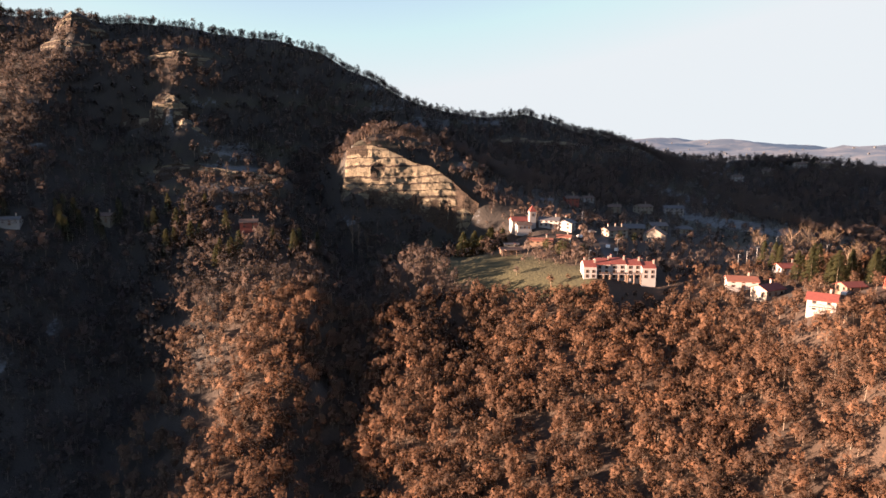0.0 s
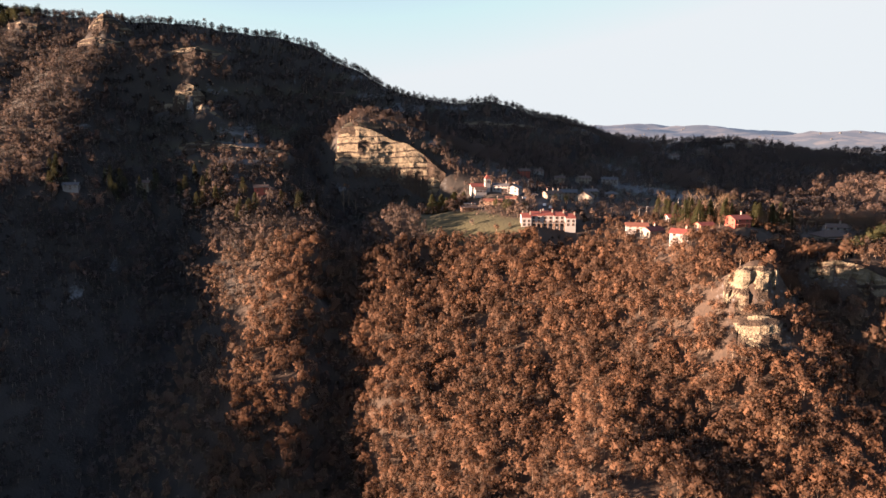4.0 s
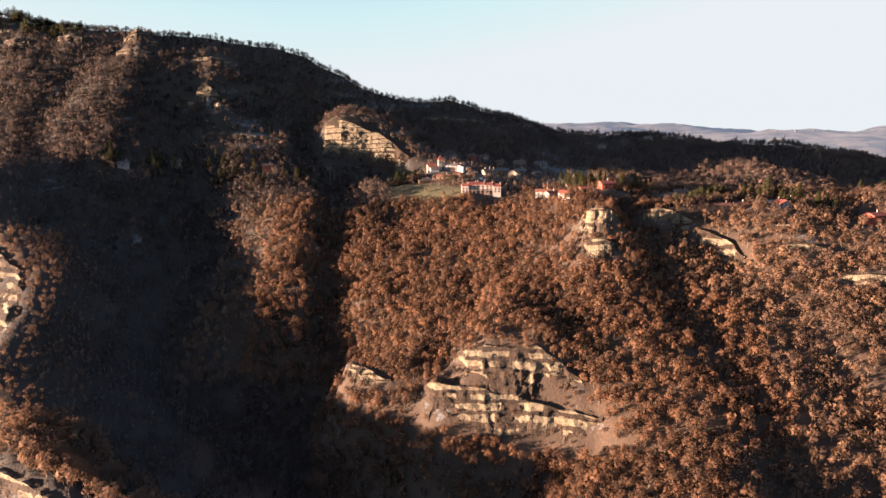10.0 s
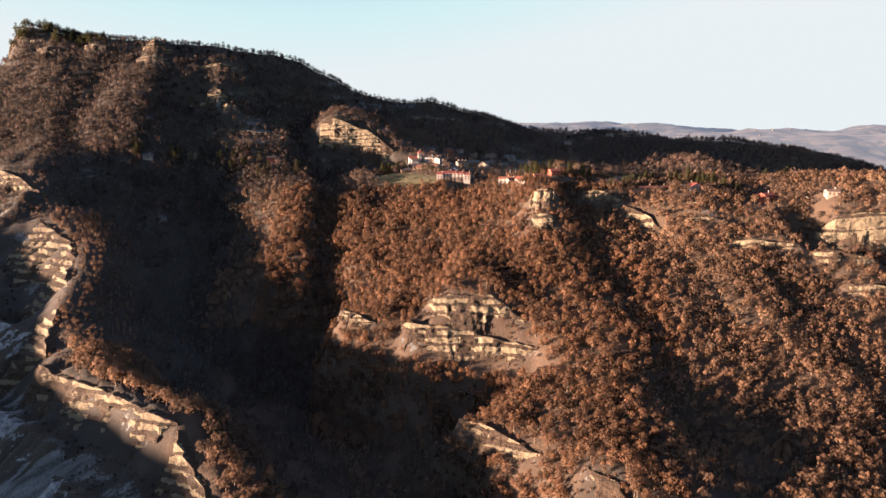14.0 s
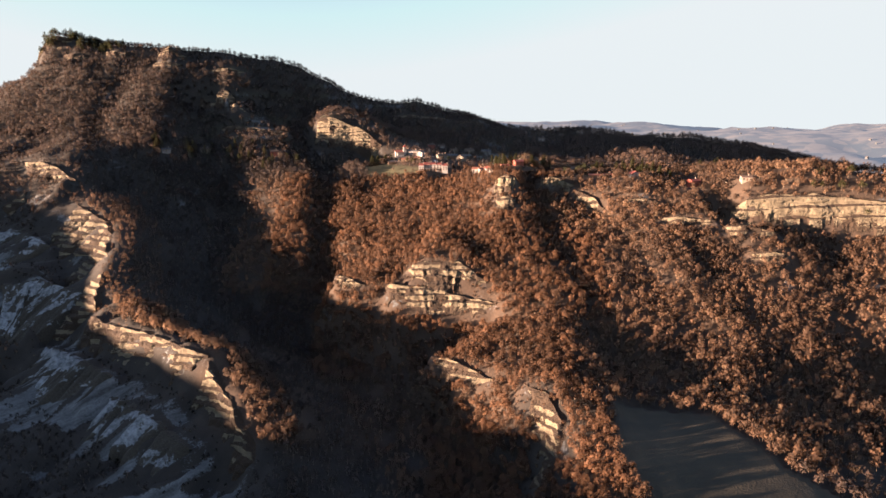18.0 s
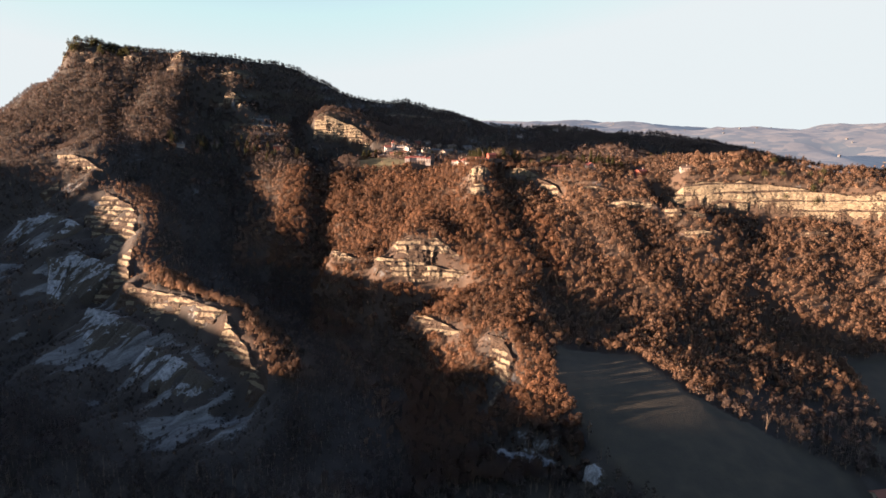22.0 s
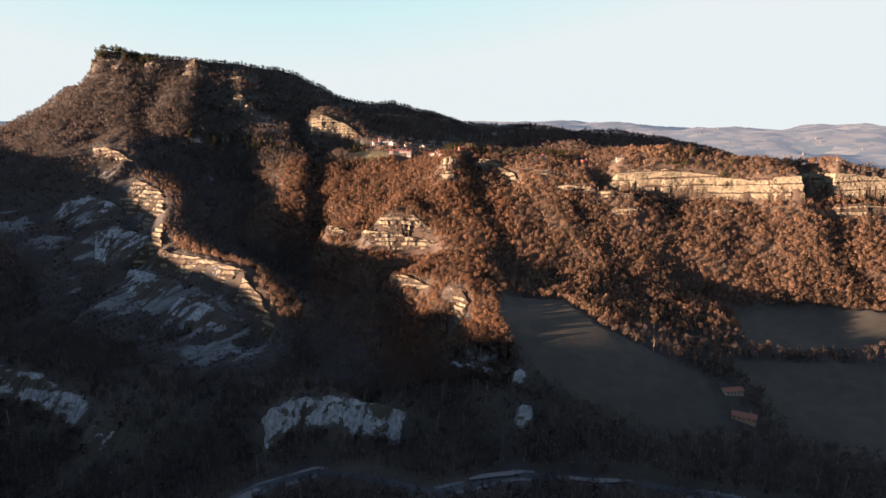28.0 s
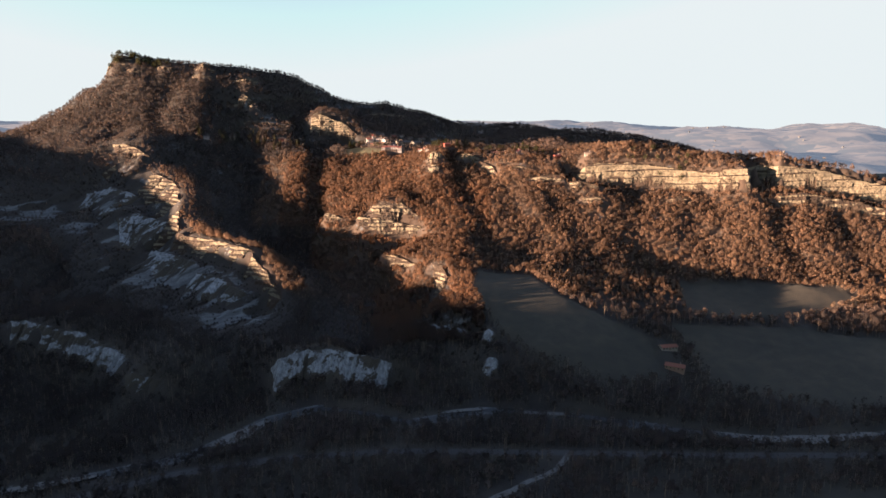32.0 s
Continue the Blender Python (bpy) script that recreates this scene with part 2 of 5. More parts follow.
BROWN_TILES = plain("weathered_brown_tiles", (0.0896, 0.0576, 0.0448), 0.9, 0.3, 1.2)
GREY_TILES = plain("grey_slate_roof", (0.072, 0.072, 0.0784), 0.8, 0.25, 1.2)
GLASS = plain("dark_window_glass", (0.02, 0.022, 0.026), 0.15, 0.1, 1.0)
TIMBER = plain("dark_brown_timber", (0.11, 0.06, 0.035), 0.8, 0.3, 2.0)
STEEL = plain("galvanised_steel", (0.45, 0.45, 0.44), 0.45, 0.1, 2.0, 0.8)
ASPHALT = plain("worn_asphalt", (0.04, 0.04, 0.042), 0.9, 0.2, 0.4)
GRAVEL = plain("pale_river_gravel", (0.12, 0.12, 0.117), 0.95, 0.3, 0.6)
WATER = plain("dark_shallow_water", (0.015, 0.02, 0.024), 0.5, 0.2, 0.2)
CAR_PAINT = plain("white_car_paint", (0.55, 0.55, 0.55), 0.3, 0.03, 1.0)
# distance haze is put into these dull farmhouse colours
FAR_WALL = plain("hazy_far_walls", (0.05, 0.058, 0.066), 0.9, 0.1, 0.1)
FAR_ROOF = plain("hazy_far_roofs", (0.05, 0.045, 0.045), 0.9, 0.1, 0.1)
RUBBER = plain("black_rubber", (0.02, 0.02, 0.02), 0.9, 0.1, 2.0)


def far_land_material():
    """Distant fields and woods, the haze of miles of air put into their colour and glow."""
    m, t, b = material("hazy_far_land")
    p = node(t, "ShaderNodeTexCoord").outputs["Object"]
    cell = node(t, "ShaderNodeTexVoronoi", {"Vector": p, "Scale": 0.019}).outputs["Color"]
    sep = node(t, "ShaderNodeSeparateColor", {"Color": cell}).outputs[0]
    f = arith(t, 'ADD', arith(t, 'MULTIPLY', sep, 0.3), arith(t, 'MULTIPLY', noise_tex(t, p, 0.009, 7, 0.62), 0.7))
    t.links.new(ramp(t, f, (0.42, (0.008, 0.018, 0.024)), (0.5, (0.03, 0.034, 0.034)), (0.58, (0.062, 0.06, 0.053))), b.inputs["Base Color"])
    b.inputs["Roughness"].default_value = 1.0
    # faint blue glow of the surface stands in for hazy air
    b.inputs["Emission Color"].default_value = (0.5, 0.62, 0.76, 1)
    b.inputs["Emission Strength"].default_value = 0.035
    return m


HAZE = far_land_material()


# ---- shape of the land ----
def lattice(ix, iy, seed):
    h = (ix * 374761393 + iy * 668265263 + seed * 974634777) & 0x7fffffff
    h = ((h ^ (h >> 13)) * 1274126177) & 0x7fffffff
    return ((h ^ (h >> 16)) & 0xffff) / 65535.0


def soft_noise(x, y, seed=0):
    ix, iy = np.floor(x).astype(np.int64), np.floor(y).astype(np.int64)
    fx, fy = x - ix, y - iy
    fx, fy = fx * fx * (3 - 2 * fx), fy * fy * (3 - 2 * fy)
    a, b = lattice(ix, iy, seed), lattice(ix + 1, iy, seed)
    c, d = lattice(ix, iy + 1, seed), lattice(ix + 1, iy + 1, seed)
    return (a * (1 - fx) + b * fx) * (1 - fy) + (c * (1 - fx) + d * fx) * fy


def fbm(x, y, size, octaves=4, seed=0):
    """Fractal noise of about -1 to 1, with lumps of the given size in metres."""
    total, amp, norm = 0.0, 1.0, 0.0
    for k in range(octaves):
        total = total + amp * (soft_noise(x / size * 2 ** k + 17.3 * k, y / size * 2 ** k - 9.1 * k, seed + k) * 2 - 1)
        norm += amp
        amp *= 0.5
    return total / norm * 1.4


# crests, valley lines, benches and slope feet of the land, by their run and height
LAND = {}
LAND["mountain_crest"] = [(-640, 390, 205), (-546, 400, 246), (-470, 420, 293), (-422, 430, 331), (-385, 438, 352), (-349, 444, 384), (-288, 442, 378), (-226, 430, 374),
    (-166, 437, 368), (-125, 447, 366), (-87, 462, 359), (-50, 477, 341), (-10, 497, 320), (29, 515, 315), (69, 528, 318),
    (102, 545, 308), (146, 570, 298), (191, 600, 286), (260, 640, 276), (323, 650, 276)]
LAND["south_west_back"] = [(-620, -700, 150), (-620, -400, 135), (-615, -200, 110), (-610, -40, 128), (-620, 100, 160), (-640, 200, 190), (-740, -600, 100), (-740, -300, 95), (-740, 0, 95), (-760, 250, 120)]
LAND["behind_mountain"] = [(-600, 620, 130), (-400, 640, 230), (-200, 650, 250), (0, 700, 220), (200, 800, 210)]
LAND["upper_face"] = [(-430, 370, 290), (-330, 375, 318), (-226, 370, 322), (-130, 390, 308), (-60, 410, 296), (0, 430, 286)]
LAND["mountain_bench"] = [(-420, 300, 258), (-330, 300, 260), (-198, 290, 255), (-120, 300, 252), (-60, 320, 250)]
LAND["upper_rib"] = [(-215, 405, 352), (-190, 390, 330), (-172, 372, 306), (-150, 352, 282), (-140, 320, 264)]
LAND["mid_rib"] = [(-60, 290, 247), (-52, 250, 233), (-48, 215, 216), (-46, 170, 195), (-46, 140, 175), (-76, 250, 229), (-74, 215, 211), (-72, 170, 189), (-100, 250, 222), (-95, 215, 200)]
LAND["bowl"] = [(-110, 415, 318), (-70, 425, 303), (-20, 440, 292), (30, 470, 290), (-90, 370, 276), (-70, 345, 262)]
LAND["village_shelf"] = [(-10, 290, 247), (20, 290, 247), (45, 315, 255), (20, 340, 262), (90, 378, 254), (125, 392, 253), (200, 400, 250), (84, 260, 243), (60, 252, 243), (116, 237, 243),
    (118, 185, 246), (147, 198, 253), (198, 214, 243), (185, 182, 240), (233, 146, 244), (285, 140, 238), (160, 300, 246), (230, 300, 238), (100, 330, 250)]
LAND["behind_village"] = [(60, 440, 272), (130, 470, 266), (200, 520, 268), (250, 500, 250), (270, 420, 242), (275, 360, 242)]
LAND["dark_hilltop"] = [(202, 600, 271), (248, 598, 275), (296, 600, 276), (330, 600, 277), (384, 600, 270), (398, 560, 265), (437, 560, 270), (476, 560, 269), (523, 560, 262), (571, 560, 255), (628, 560, 245), (685, 560, 234)]
LAND["lit_spur"] = [(329, 500, 262), (339, 440, 261), (338, 380, 251), (349, 330, 240), (345, 290, 234)]
LAND["east_hills"] = [(430, 440, 240), (470, 380, 226), (540, 460, 232), (400, 240, 226), (350, 197, 246), (250, 330, 242),
    (600, 300, 200), (620, 420, 205), (560, 680, 190), (380, 720, 190), (760, 480, 190)]
LAND["spur_crest"] = [(84, 243, 234), (95, 200, 230), (97, 158, 224), (97, 110, 200), (97, 70, 178), (102, 47, 160), (86, 0, 140), (119, -60, 135),
    (127, -92, 133), (126, -122, 126), (124, -150, 113), (119, -172, 99)]
LAND["spur_toe_side"] = [(56, 18, 118), (56, -16, 106), (80, -42, 109), (90, -76, 105), (70, -80, 96)]
LAND["spur_west_side"] = [(-18, 240, 223), (-15, 200, 207), (-12, 160, 190), (11, 238, 219), (0, 190, 204), (5, 150, 190), (68, 146, 205), (-4, 100, 164), (30, 70, 164)]
LAND["gully"] = [(-48, 321, 240), (-40, 250, 221), (-37, 200, 195), (-35, 150, 167), (-27, 100, 139), (0, 40, 116), (22, -30, 104), (30, -100, 94),
    (38, -160, 86), (45, -240, 75)]
LAND["west_valley"] = [(-158, 190, 192), (-143, 202, 190), (-102, 192, 182), (-195, 222, 212), (-200, 250, 228), (-240, 238, 226), (-145, 130, 162), (-110, 120, 150), (-90, 60, 136)]
LAND["west_crest"] = [(-470, 262, 240), (-400, 258, 246), (-302, 248, 249), (-270, 222, 236), (-238, 197, 216), (-200, 172, 206), (-188, 116, 188), (-162, 52, 158), (-124, 18, 157), (-80, -4, 151),
    (-62, -38, 138), (-46, -68, 119), (-20, -125, 98)]
LAND["west_flank"] = [(-150, 92, 166), (-125, 50, 149), (-95, 22, 143), (-60, -15, 137), (-110, 80, 147)]
LAND["badlands"] = [(-344, 165, 170), (-266, 120, 180), (-218, 50, 150), (-341, 0, 150), (-268, -12, 120), (-172, 8, 124), (-120, -55, 106), (-70, -100, 100),
    (-263, -130, 112), (-400, 60, 165), (-480, -100, 140)]
LAND["river_bench"] = [(-240, -150, 108), (-152, -182, 94), (-100, -180, 92), (-8, -180, 101), (50, -178, 96), (86, -148, 104)]
LAND["river"] = [(-300, -360, 73), (-169, -334, 73), (-118, -320, 73), (-67, -297, 73), (-27, -251, 73), (4, -236, 73), (43, -249, 73), (75, -266, 73), (128, -250, 73),
    (197, -265, 73), (262, -294, 73), (330, -318, 73), (404, -314, 73), (520, -300, 73), (760, -290, 73)]
LAND["south_bank"] = [(-300, -430, 80), (-119, -358, 77), (-9, -322, 77), (62, -318, 77), (171, -330, 77), (259, -343, 77), (375, -352, 77), (560, -360, 78), (0, -420, 78),
    (300, -420, 78)]
LAND["east_cliff_top"] = [(126, 153, 239), (150, 172, 236), (169, 168, 240), (240, 122, 234), (311, 112, 233), (372, 110, 254), (430, 100, 246), (492, 66, 231), (545, 66, 234), (635, 78, 226),
    (685, 56, 209), (780, 30, 190)]
LAND["east_hill_back"] = [(372, 140, 250), (492, 150, 222), (600, 160, 205), (720, 150, 180), (900, 200, 150)]
LAND["east_slope"] = [(140, 122, 218), (180, 130, 216), (288, 68, 193), (310, 85, 204), (400, 52, 192), (521, 24, 180), (640, -8, 160), (780, -40, 150), (220, 60, 186)]
LAND["slope_foot"] = [(178, -9, 140), (239, -18, 141), (320, -48, 127), (357, -65, 115), (369, -34, 122), (460, -48, 122), (543, -70, 115), (640, -90, 113), (780, -120, 105)]
LAND["wooded_lobes"] = [(262, -62, 130), (285, -88, 125), (318, -98, 121), (342, -84, 122), (300, -124, 112)]
LAND["fields"] = [(160, -74, 134), (208, -88, 133), (224, -136, 121), (288, -180, 99), (278, -229, 83), (239, -233, 84), (182, -200, 102), (161, -161, 113),
    (485, -117, 104), (395, -129, 104), (433, -143, 99), (480, -219, 86), (302, -191, 93), (640, -220, 86)]
LAND["south_side"] = [(-300, -560, 110), (0, -560, 86), (300, -560, 86), (640, -500, 84), (-200, -800, 150), (100, -820, 120), (400, -820, 120)]
LAND["south_west_foot"] = [(-480, -420, 110), (-470, -250, 108), (-470, -60, 130), (-480, 120, 185)]
LAND["south_west_ridge"] = [(-560, -1000, 195), (-548, -700, 186), (-540, -409, 178), (-538, -370, 170), (-538, -286, 171), (-538, -236, 172), (-538, -204, 168), (-538, -184, 162), (-538, -160, 155), (-538, -115, 168), (-538, -81, 174), (-538, -38, 179),
    (-538, -18, 183), (-538, 0, 189), (-538, 60, 208), (-538, 104, 213), (-538, 129, 226), (-545, 184, 242), (-560, 215, 246), (-650, 300, 250)]


def along(line, step):
    """Points every step metres or so along a line of (x, y, z)."""
    out = [np.array(line[0], float)]
    for a, b in zip(line, line[1:]):
        a, b = np.array(a, float), np.array(b, float)
        n = max(1, int(round(np.linalg.norm((b - a)[:2]) / step)))
        out += [a + (b - a) * k / n for k in range(1, n + 1)]
    return np.array(out)


STEP_LINES = ("mountain_crest", "gully", "spur_crest", "west_crest", "river", "east_cliff_top", "south_west_ridge", "slope_foot")

# rock faces: name, top edge, height, lean (metres back per metre up), roughness of the beds
CLIFFS = []


def rock_face(*spec):
    CLIFFS.append(spec)


rock_face("cliff_village", [(-55, 358, 290), (-52, 354, 294), (-38, 351, 295), (-22, 350, 291), (-6, 347, 284), (6, 344, 276), (18, 336, 266)], 29, 0.3, 1.4, "sand")
rock_face("cliff_twin_west", [(116, 144, 242), (121, 140, 247), (127, 138, 248), (134, 139, 246)], 11, 0.2, 1.9, "sand")
rock_face("cliff_twin_west_foot", [(116, 134, 230), (123, 131, 231), (132, 130, 229)], 6, 0.5, 1.2, "sand")
rock_face("cliff_twin_west_base", [(118, 128, 222), (126, 125, 222), (135, 123, 220)], 4, 0.5, 1.0, "sand")
rock_face("cliff_twin_east", [(160, 164, 243), (168, 160, 245), (178, 158, 243), (186, 152, 239)], 12, 0.25, 1.9, "sand")
rock_face("cliff_twin_side", [(186, 147, 234), (194, 141, 231), (202, 133, 227), (204, 126, 222)], 10, 0.4, 1.5, "sand")
rock_face("cliff_band_house", [(224, 120, 229), (236, 117, 230), (250, 114, 227), (258, 110, 223)], 4, 0.5, 1.1, "sand")
rock_face("cliff_band_mid", [(244, 98, 217), (256, 94, 219), (270, 92, 218), (284, 88, 216)], 7, 0.4, 1.2, "sand")
rock_face("cliff_band_east", [(286, 82, 212), (298, 78, 214), (312, 76, 212), (326, 72, 208)], 8, 0.4, 1.2, "sand")
rock_face("cliff_band_low", [(296, 62, 196), (310, 58, 197), (326, 55, 195)], 7, 0.4, 1.2, "sand")
rock_face("cliff_long", [(304, 106, 220), (314, 101, 232), (345, 98, 236), (390, 92, 234), (425, 82, 228), (455, 70, 226), (480, 58, 230), (500, 50, 231), (510, 62, 231)], 28, 0.35, 1.6, "sand")
rock_face("cliff_ledge_low", [(402, 56, 193), (416, 53, 196), (430, 50, 194)], 5, 0.5, 1.0, "sand")
rock_face("cliff_east", [(540, 74, 234), (545, 58, 235), (580, 56, 232), (620, 52, 224), (660, 44, 215), (720, 30, 200)], 25, 0.1, 1.3, "sand")
rock_face("cliff_east_foot", [(532, 38, 198), (570, 36, 203), (610, 30, 197), (650, 20, 188), (700, 8, 176)], 13, 0.4, 2.0, "sand")
rock_face("cliff_spur_upper", [(40, 84, 181), (46, 82, 186), (54, 80, 189), (67, 77, 188), (79, 75, 190), (90, 70, 183), (97, 62, 176)], 16, 0.72, 1.9, "sand")
rock_face("cliff_spur_lower", [(24, 73, 170), (30, 71, 174), (41, 68, 173), (61, 64, 170), (77, 60, 168), (92, 54, 167), (103, 47, 165)], 18, 0.6, 1.9, "sand")
rock_face("cliff_arete", [(-252, 202, 219), (-233, 187, 213), (-214, 169, 206), (-202, 148, 199), (-194, 121, 190), (-188, 100, 184), (-184, 80, 175), (-180, 60, 164)], 28, 1.2, 2.8, "sand")
rock_face("cliff_west_fin", [(-317, 209, 214), (-310, 216, 222), (-302, 222, 228)], 10, 0.8, 1.8, "sand")
rock_face("marl_face_upper", [(-332, 186, 190), (-294, 181, 198), (-254, 155, 190)], 22, 1.9, 3.0, "marl")
rock_face("marl_face_mid", [(-259, 91, 171), (-233, 98, 173), (-196, 80, 166)], 28, 1.5, 3.0, "marl")
rock_face("marl_face_low", [(-205, 40, 142), (-178, 20, 141), (-145, -4, 136)], 17, 1.4, 3.0, "marl")
rock_face("marl_face_end", [(-142, -16, 128), (-112, -38, 126), (-82, -62, 117)], 13, 1.4, 3.0, "marl")
rock_face("cliff_spur_west", [(-14, 94, 175), (-10, 91, 176), (-2, 88, 174), (8, 81, 171)], 3.5, 0.6, 1.4, "sand")
rock_face("cliff_west_rim", [(-182, 56, 158), (-174, 47, 160), (-147, 30, 158), (-122, 14, 158), (-100, -1, 155), (-84, -10, 151)], 23, 0.55, 2.4, "sand")
rock_face("cliff_west_end", [(-84, -12, 148), (-76, -22, 140), (-63, -40, 133), (-54, -54, 122), (-46, -70, 112)], 15, 0.7, 2.2, "sand")
rock_face("cliff_west_top", [(-318, 250, 252), (-300, 245, 254), (-276, 234, 246), (-262, 226, 238)], 12, 0.4, 1.6, "sand")
rock_face("cliff_peak", [(-394, 440, 350), (-384, 434, 372), (-372, 431, 385), (-360, 431, 388), (-344, 433, 388)], 12, 0.2, 1.6, "sand")
rock_face("cliff_peak_foot", [(-352, 420, 366), (-338, 418, 368), (-322, 419, 366)], 8, 0.3, 1.4, "sand")
rock_face("cliff_peak_east", [(-306, 424, 370), (-292, 421, 372), (-276, 423, 369)], 8, 0.3, 1.4, "sand")
rock_face("cliff_crest", [(-246, 420, 364), (-238, 415, 370), (-228, 414, 377), (-220, 416, 372), (-210, 420, 364)], 7, 0.4, 1.4, "sand")
rock_face("cliff_crest_foot", [(-248, 408, 356), (-232, 404, 358), (-212, 406, 356)], 8, 0.4, 1.4, "sand")
rock_face("cliff_outcrop", [(-170, 387, 322), (-163, 384, 326), (-155, 382, 324), (-149, 381, 318)], 9, 0.7, 1.8, "sand")
rock_face("cliff_outcrop_mid", [(-154, 374, 309), (-147, 370, 311), (-139, 369, 306), (-134, 368, 302)], 10, 0.7, 1.8, "sand")
rock_face("cliff_outcrop_low", [(-138, 352, 284), (-131, 350, 286), (-125, 351, 283)], 7, 0.6, 1.4, "sand")
rock_face("cliff_shade_low", [(-158, 350, 284), (-140, 347, 286), (-115, 345, 284), (-84, 346, 280)], 6, 0.8, 1.6, "sand")
rock_face("cliff_shade_mid", [(-190, 382, 309), (-174, 379, 312), (-152, 380, 308)], 6, 0.8, 1.6, "sand")
rock_face("cliff_shade_high", [(-182, 407, 350), (-160, 406, 352), (-142, 410, 349)], 5, 0.8, 1.6, "sand")
rock_face("cliff_crest_band", [(34, 482, 299), (56, 484, 300), (80, 491, 298), (104, 498, 296)], 5, 1.0, 1.6, "sand")
rock_face("cliff_crest_band_east", [(118, 508, 293), (140, 514, 292), (160, 521, 290)], 4, 1.0, 1.6, "sand")
rock_face("cliff_bay", [(509, 64, 230), (513, 80, 231), (524, 87, 232), (536, 85, 233), (541, 72, 234)], 27, 0.12, 1.8, "sand")
rock_face("cliff_river", [(-36, -198, 90), (-26, -201, 99), (-14, -198, 103), (0, -197, 104), (14, -197, 105), (30, -198, 101), (46, -198, 97), (62, -199, 91)], 21, 0.5, 3.0, "marl")
rock_face("cliff_river_west", [(-262, -140, 117), (-244, -143, 116), (-226, -147, 112), (-206, -152, 110), (-186, -158, 105), (-166, -170, 99), (-150, -182, 95)], 17, 0.6, 2.8, "marl")
rock_face("cliff_river_knob", [(-148, -202, 88), (-140, -204, 93), (-132, -205, 91), (-118, -207, 86)], 12, 0.5, 2.0, "marl")
rock_face("cliff_spur_toe", [(106, -46, 142), (116, -58, 141), (119, -76, 134), (112, -95, 124), (100, -108, 115)], 11, 0.8, 2.2, "sand")
rock_face("cliff_toe_ledge", [(88, -142, 106), (100, -148, 107), (116, -154, 106), (132, -160, 103)], 6, 0.5, 1.6, "marl")
rock_face("cliff_toe_knob", [(136, -206, 88), (143, -204, 95), (150, -204, 92)], 9, 0.5, 1.6, "marl")
rock_face("cliff_toe_fin", [(142, -168, 106), (146, -172, 110), (149, -178, 104)], 8, 0.5, 1.2, "marl")
rock_face("cliff_spur_shade", [(54, 10, 138), (64, 2, 140), (78, -10, 139), (90, -22, 136)], 9, 0.7, 1.8, "sand")

# thickness of the beds and the share of each that is hard stone
BEDDING = {
    "cliff_village": (4.2, 0.82), "cliff_long": (8.5, 0.84), "cliff_east": (9.0, 0.86), "cliff_east_foot": (6.0, 0.5), "cliff_spur_upper": (4.4, 0.66), "cliff_spur_lower": (4.6, 0.76), "cliff_bay": (9.0, 0.86),
    "cliff_twin_west": (9.0, 0.86), "cliff_twin_west_foot": (4.5, 0.6), "cliff_twin_west_base": (4.0, 0.55), "cliff_twin_east": (8.0, 0.85), "cliff_twin_side": (6.0, 0.6), "cliff_west_rim": (4.6, 0.76), "cliff_west_end": (4.4, 0.6), "cliff_arete": (4.4, 0.6), "cliff_shade_low": (3.5, 0.75), "cliff_shade_mid": (3.5, 0.75), "cliff_shade_high": (3.0, 0.75), "cliff_crest_band": (3.0, 0.75), "cliff_crest_band_east": (3.0, 0.75), "cliff_outcrop": (4.0, 0.7), "cliff_outcrop_mid": (4.0, 0.7),
    "cliff_peak": (4.0, 0.35), "cliff_peak_foot": (4.0, 0.4), "cliff_peak_east": (4.0, 0.5), "cliff_crest": (3.0, 0.36), "cliff_crest_foot": (4.0, 0.42), "cliff_spur_toe": (4.2, 0.62),
}


FLUTED = ("cliff_west_rim", "cliff_west_end", "cliff_arete", "cliff_spur_upper", "cliff_spur_lower", "cliff_spur_toe")


# ---- the land as one sheet ----
def outward(top):
    """For a top edge, the unit vectors that point out of the rock face (to the right of its run)."""
    d = np.gradient(top[:, :2], axis=0)
    n = np.stack([d[:, 1], -d[:, 0]], 1)
    return n / np.linalg.norm(n, axis=1)[:, None]


def land_knots():
    knots = []
    for name, line in LAND.items():
        knots += list(along(line, 30.0) if name in STEP_LINES else np.array(line, float))
    for name, top, height, lean, rough, kind in CLIFFS:
        edge = along(top, 14.0)
        out = outward(edge)
        back = np.column_stack([edge[:, :2] - out * 3.0, edge[:, 2] - 0.5])
        foot = np.column_stack([edge[:, :2] + out * (height * lean - 1.0), edge[:, 2] - height + 1.5])
        knots += list(back) + list(foot)
    kept = []
    for k in reversed(knots):
        if all((k[0] - q[0]) ** 2 + (k[1] - q[1]) ** 2 > 16.0 for q in kept):
            kept.append(k)
    return np.array(kept)


def smooth(a, b, v):
    s = np.clip((v - a) / (b - a), 0, 1)
    return s * s * (3 - 2 * s)


def near_line(x, y, line):
    """Distance from each point to a line of (x, y, ...)."""
    best = np.full(np.shape(x), 1e9)
    for a, b in zip(line, line[1:]):
        ax, ay, bx, by = a[0], a[1], b[0], b[1]
        L = (bx - ax) ** 2 + (by - ay) ** 2 + 1e-9
        k = np.clip(((x - ax) * (bx - ax) + (y - ay) * (by - ay)) / L, 0, 1)
        best = np.minimum(best, np.hypot(x - ax - k * (bx - ax), y - ay - k * (by - ay)))
    return best


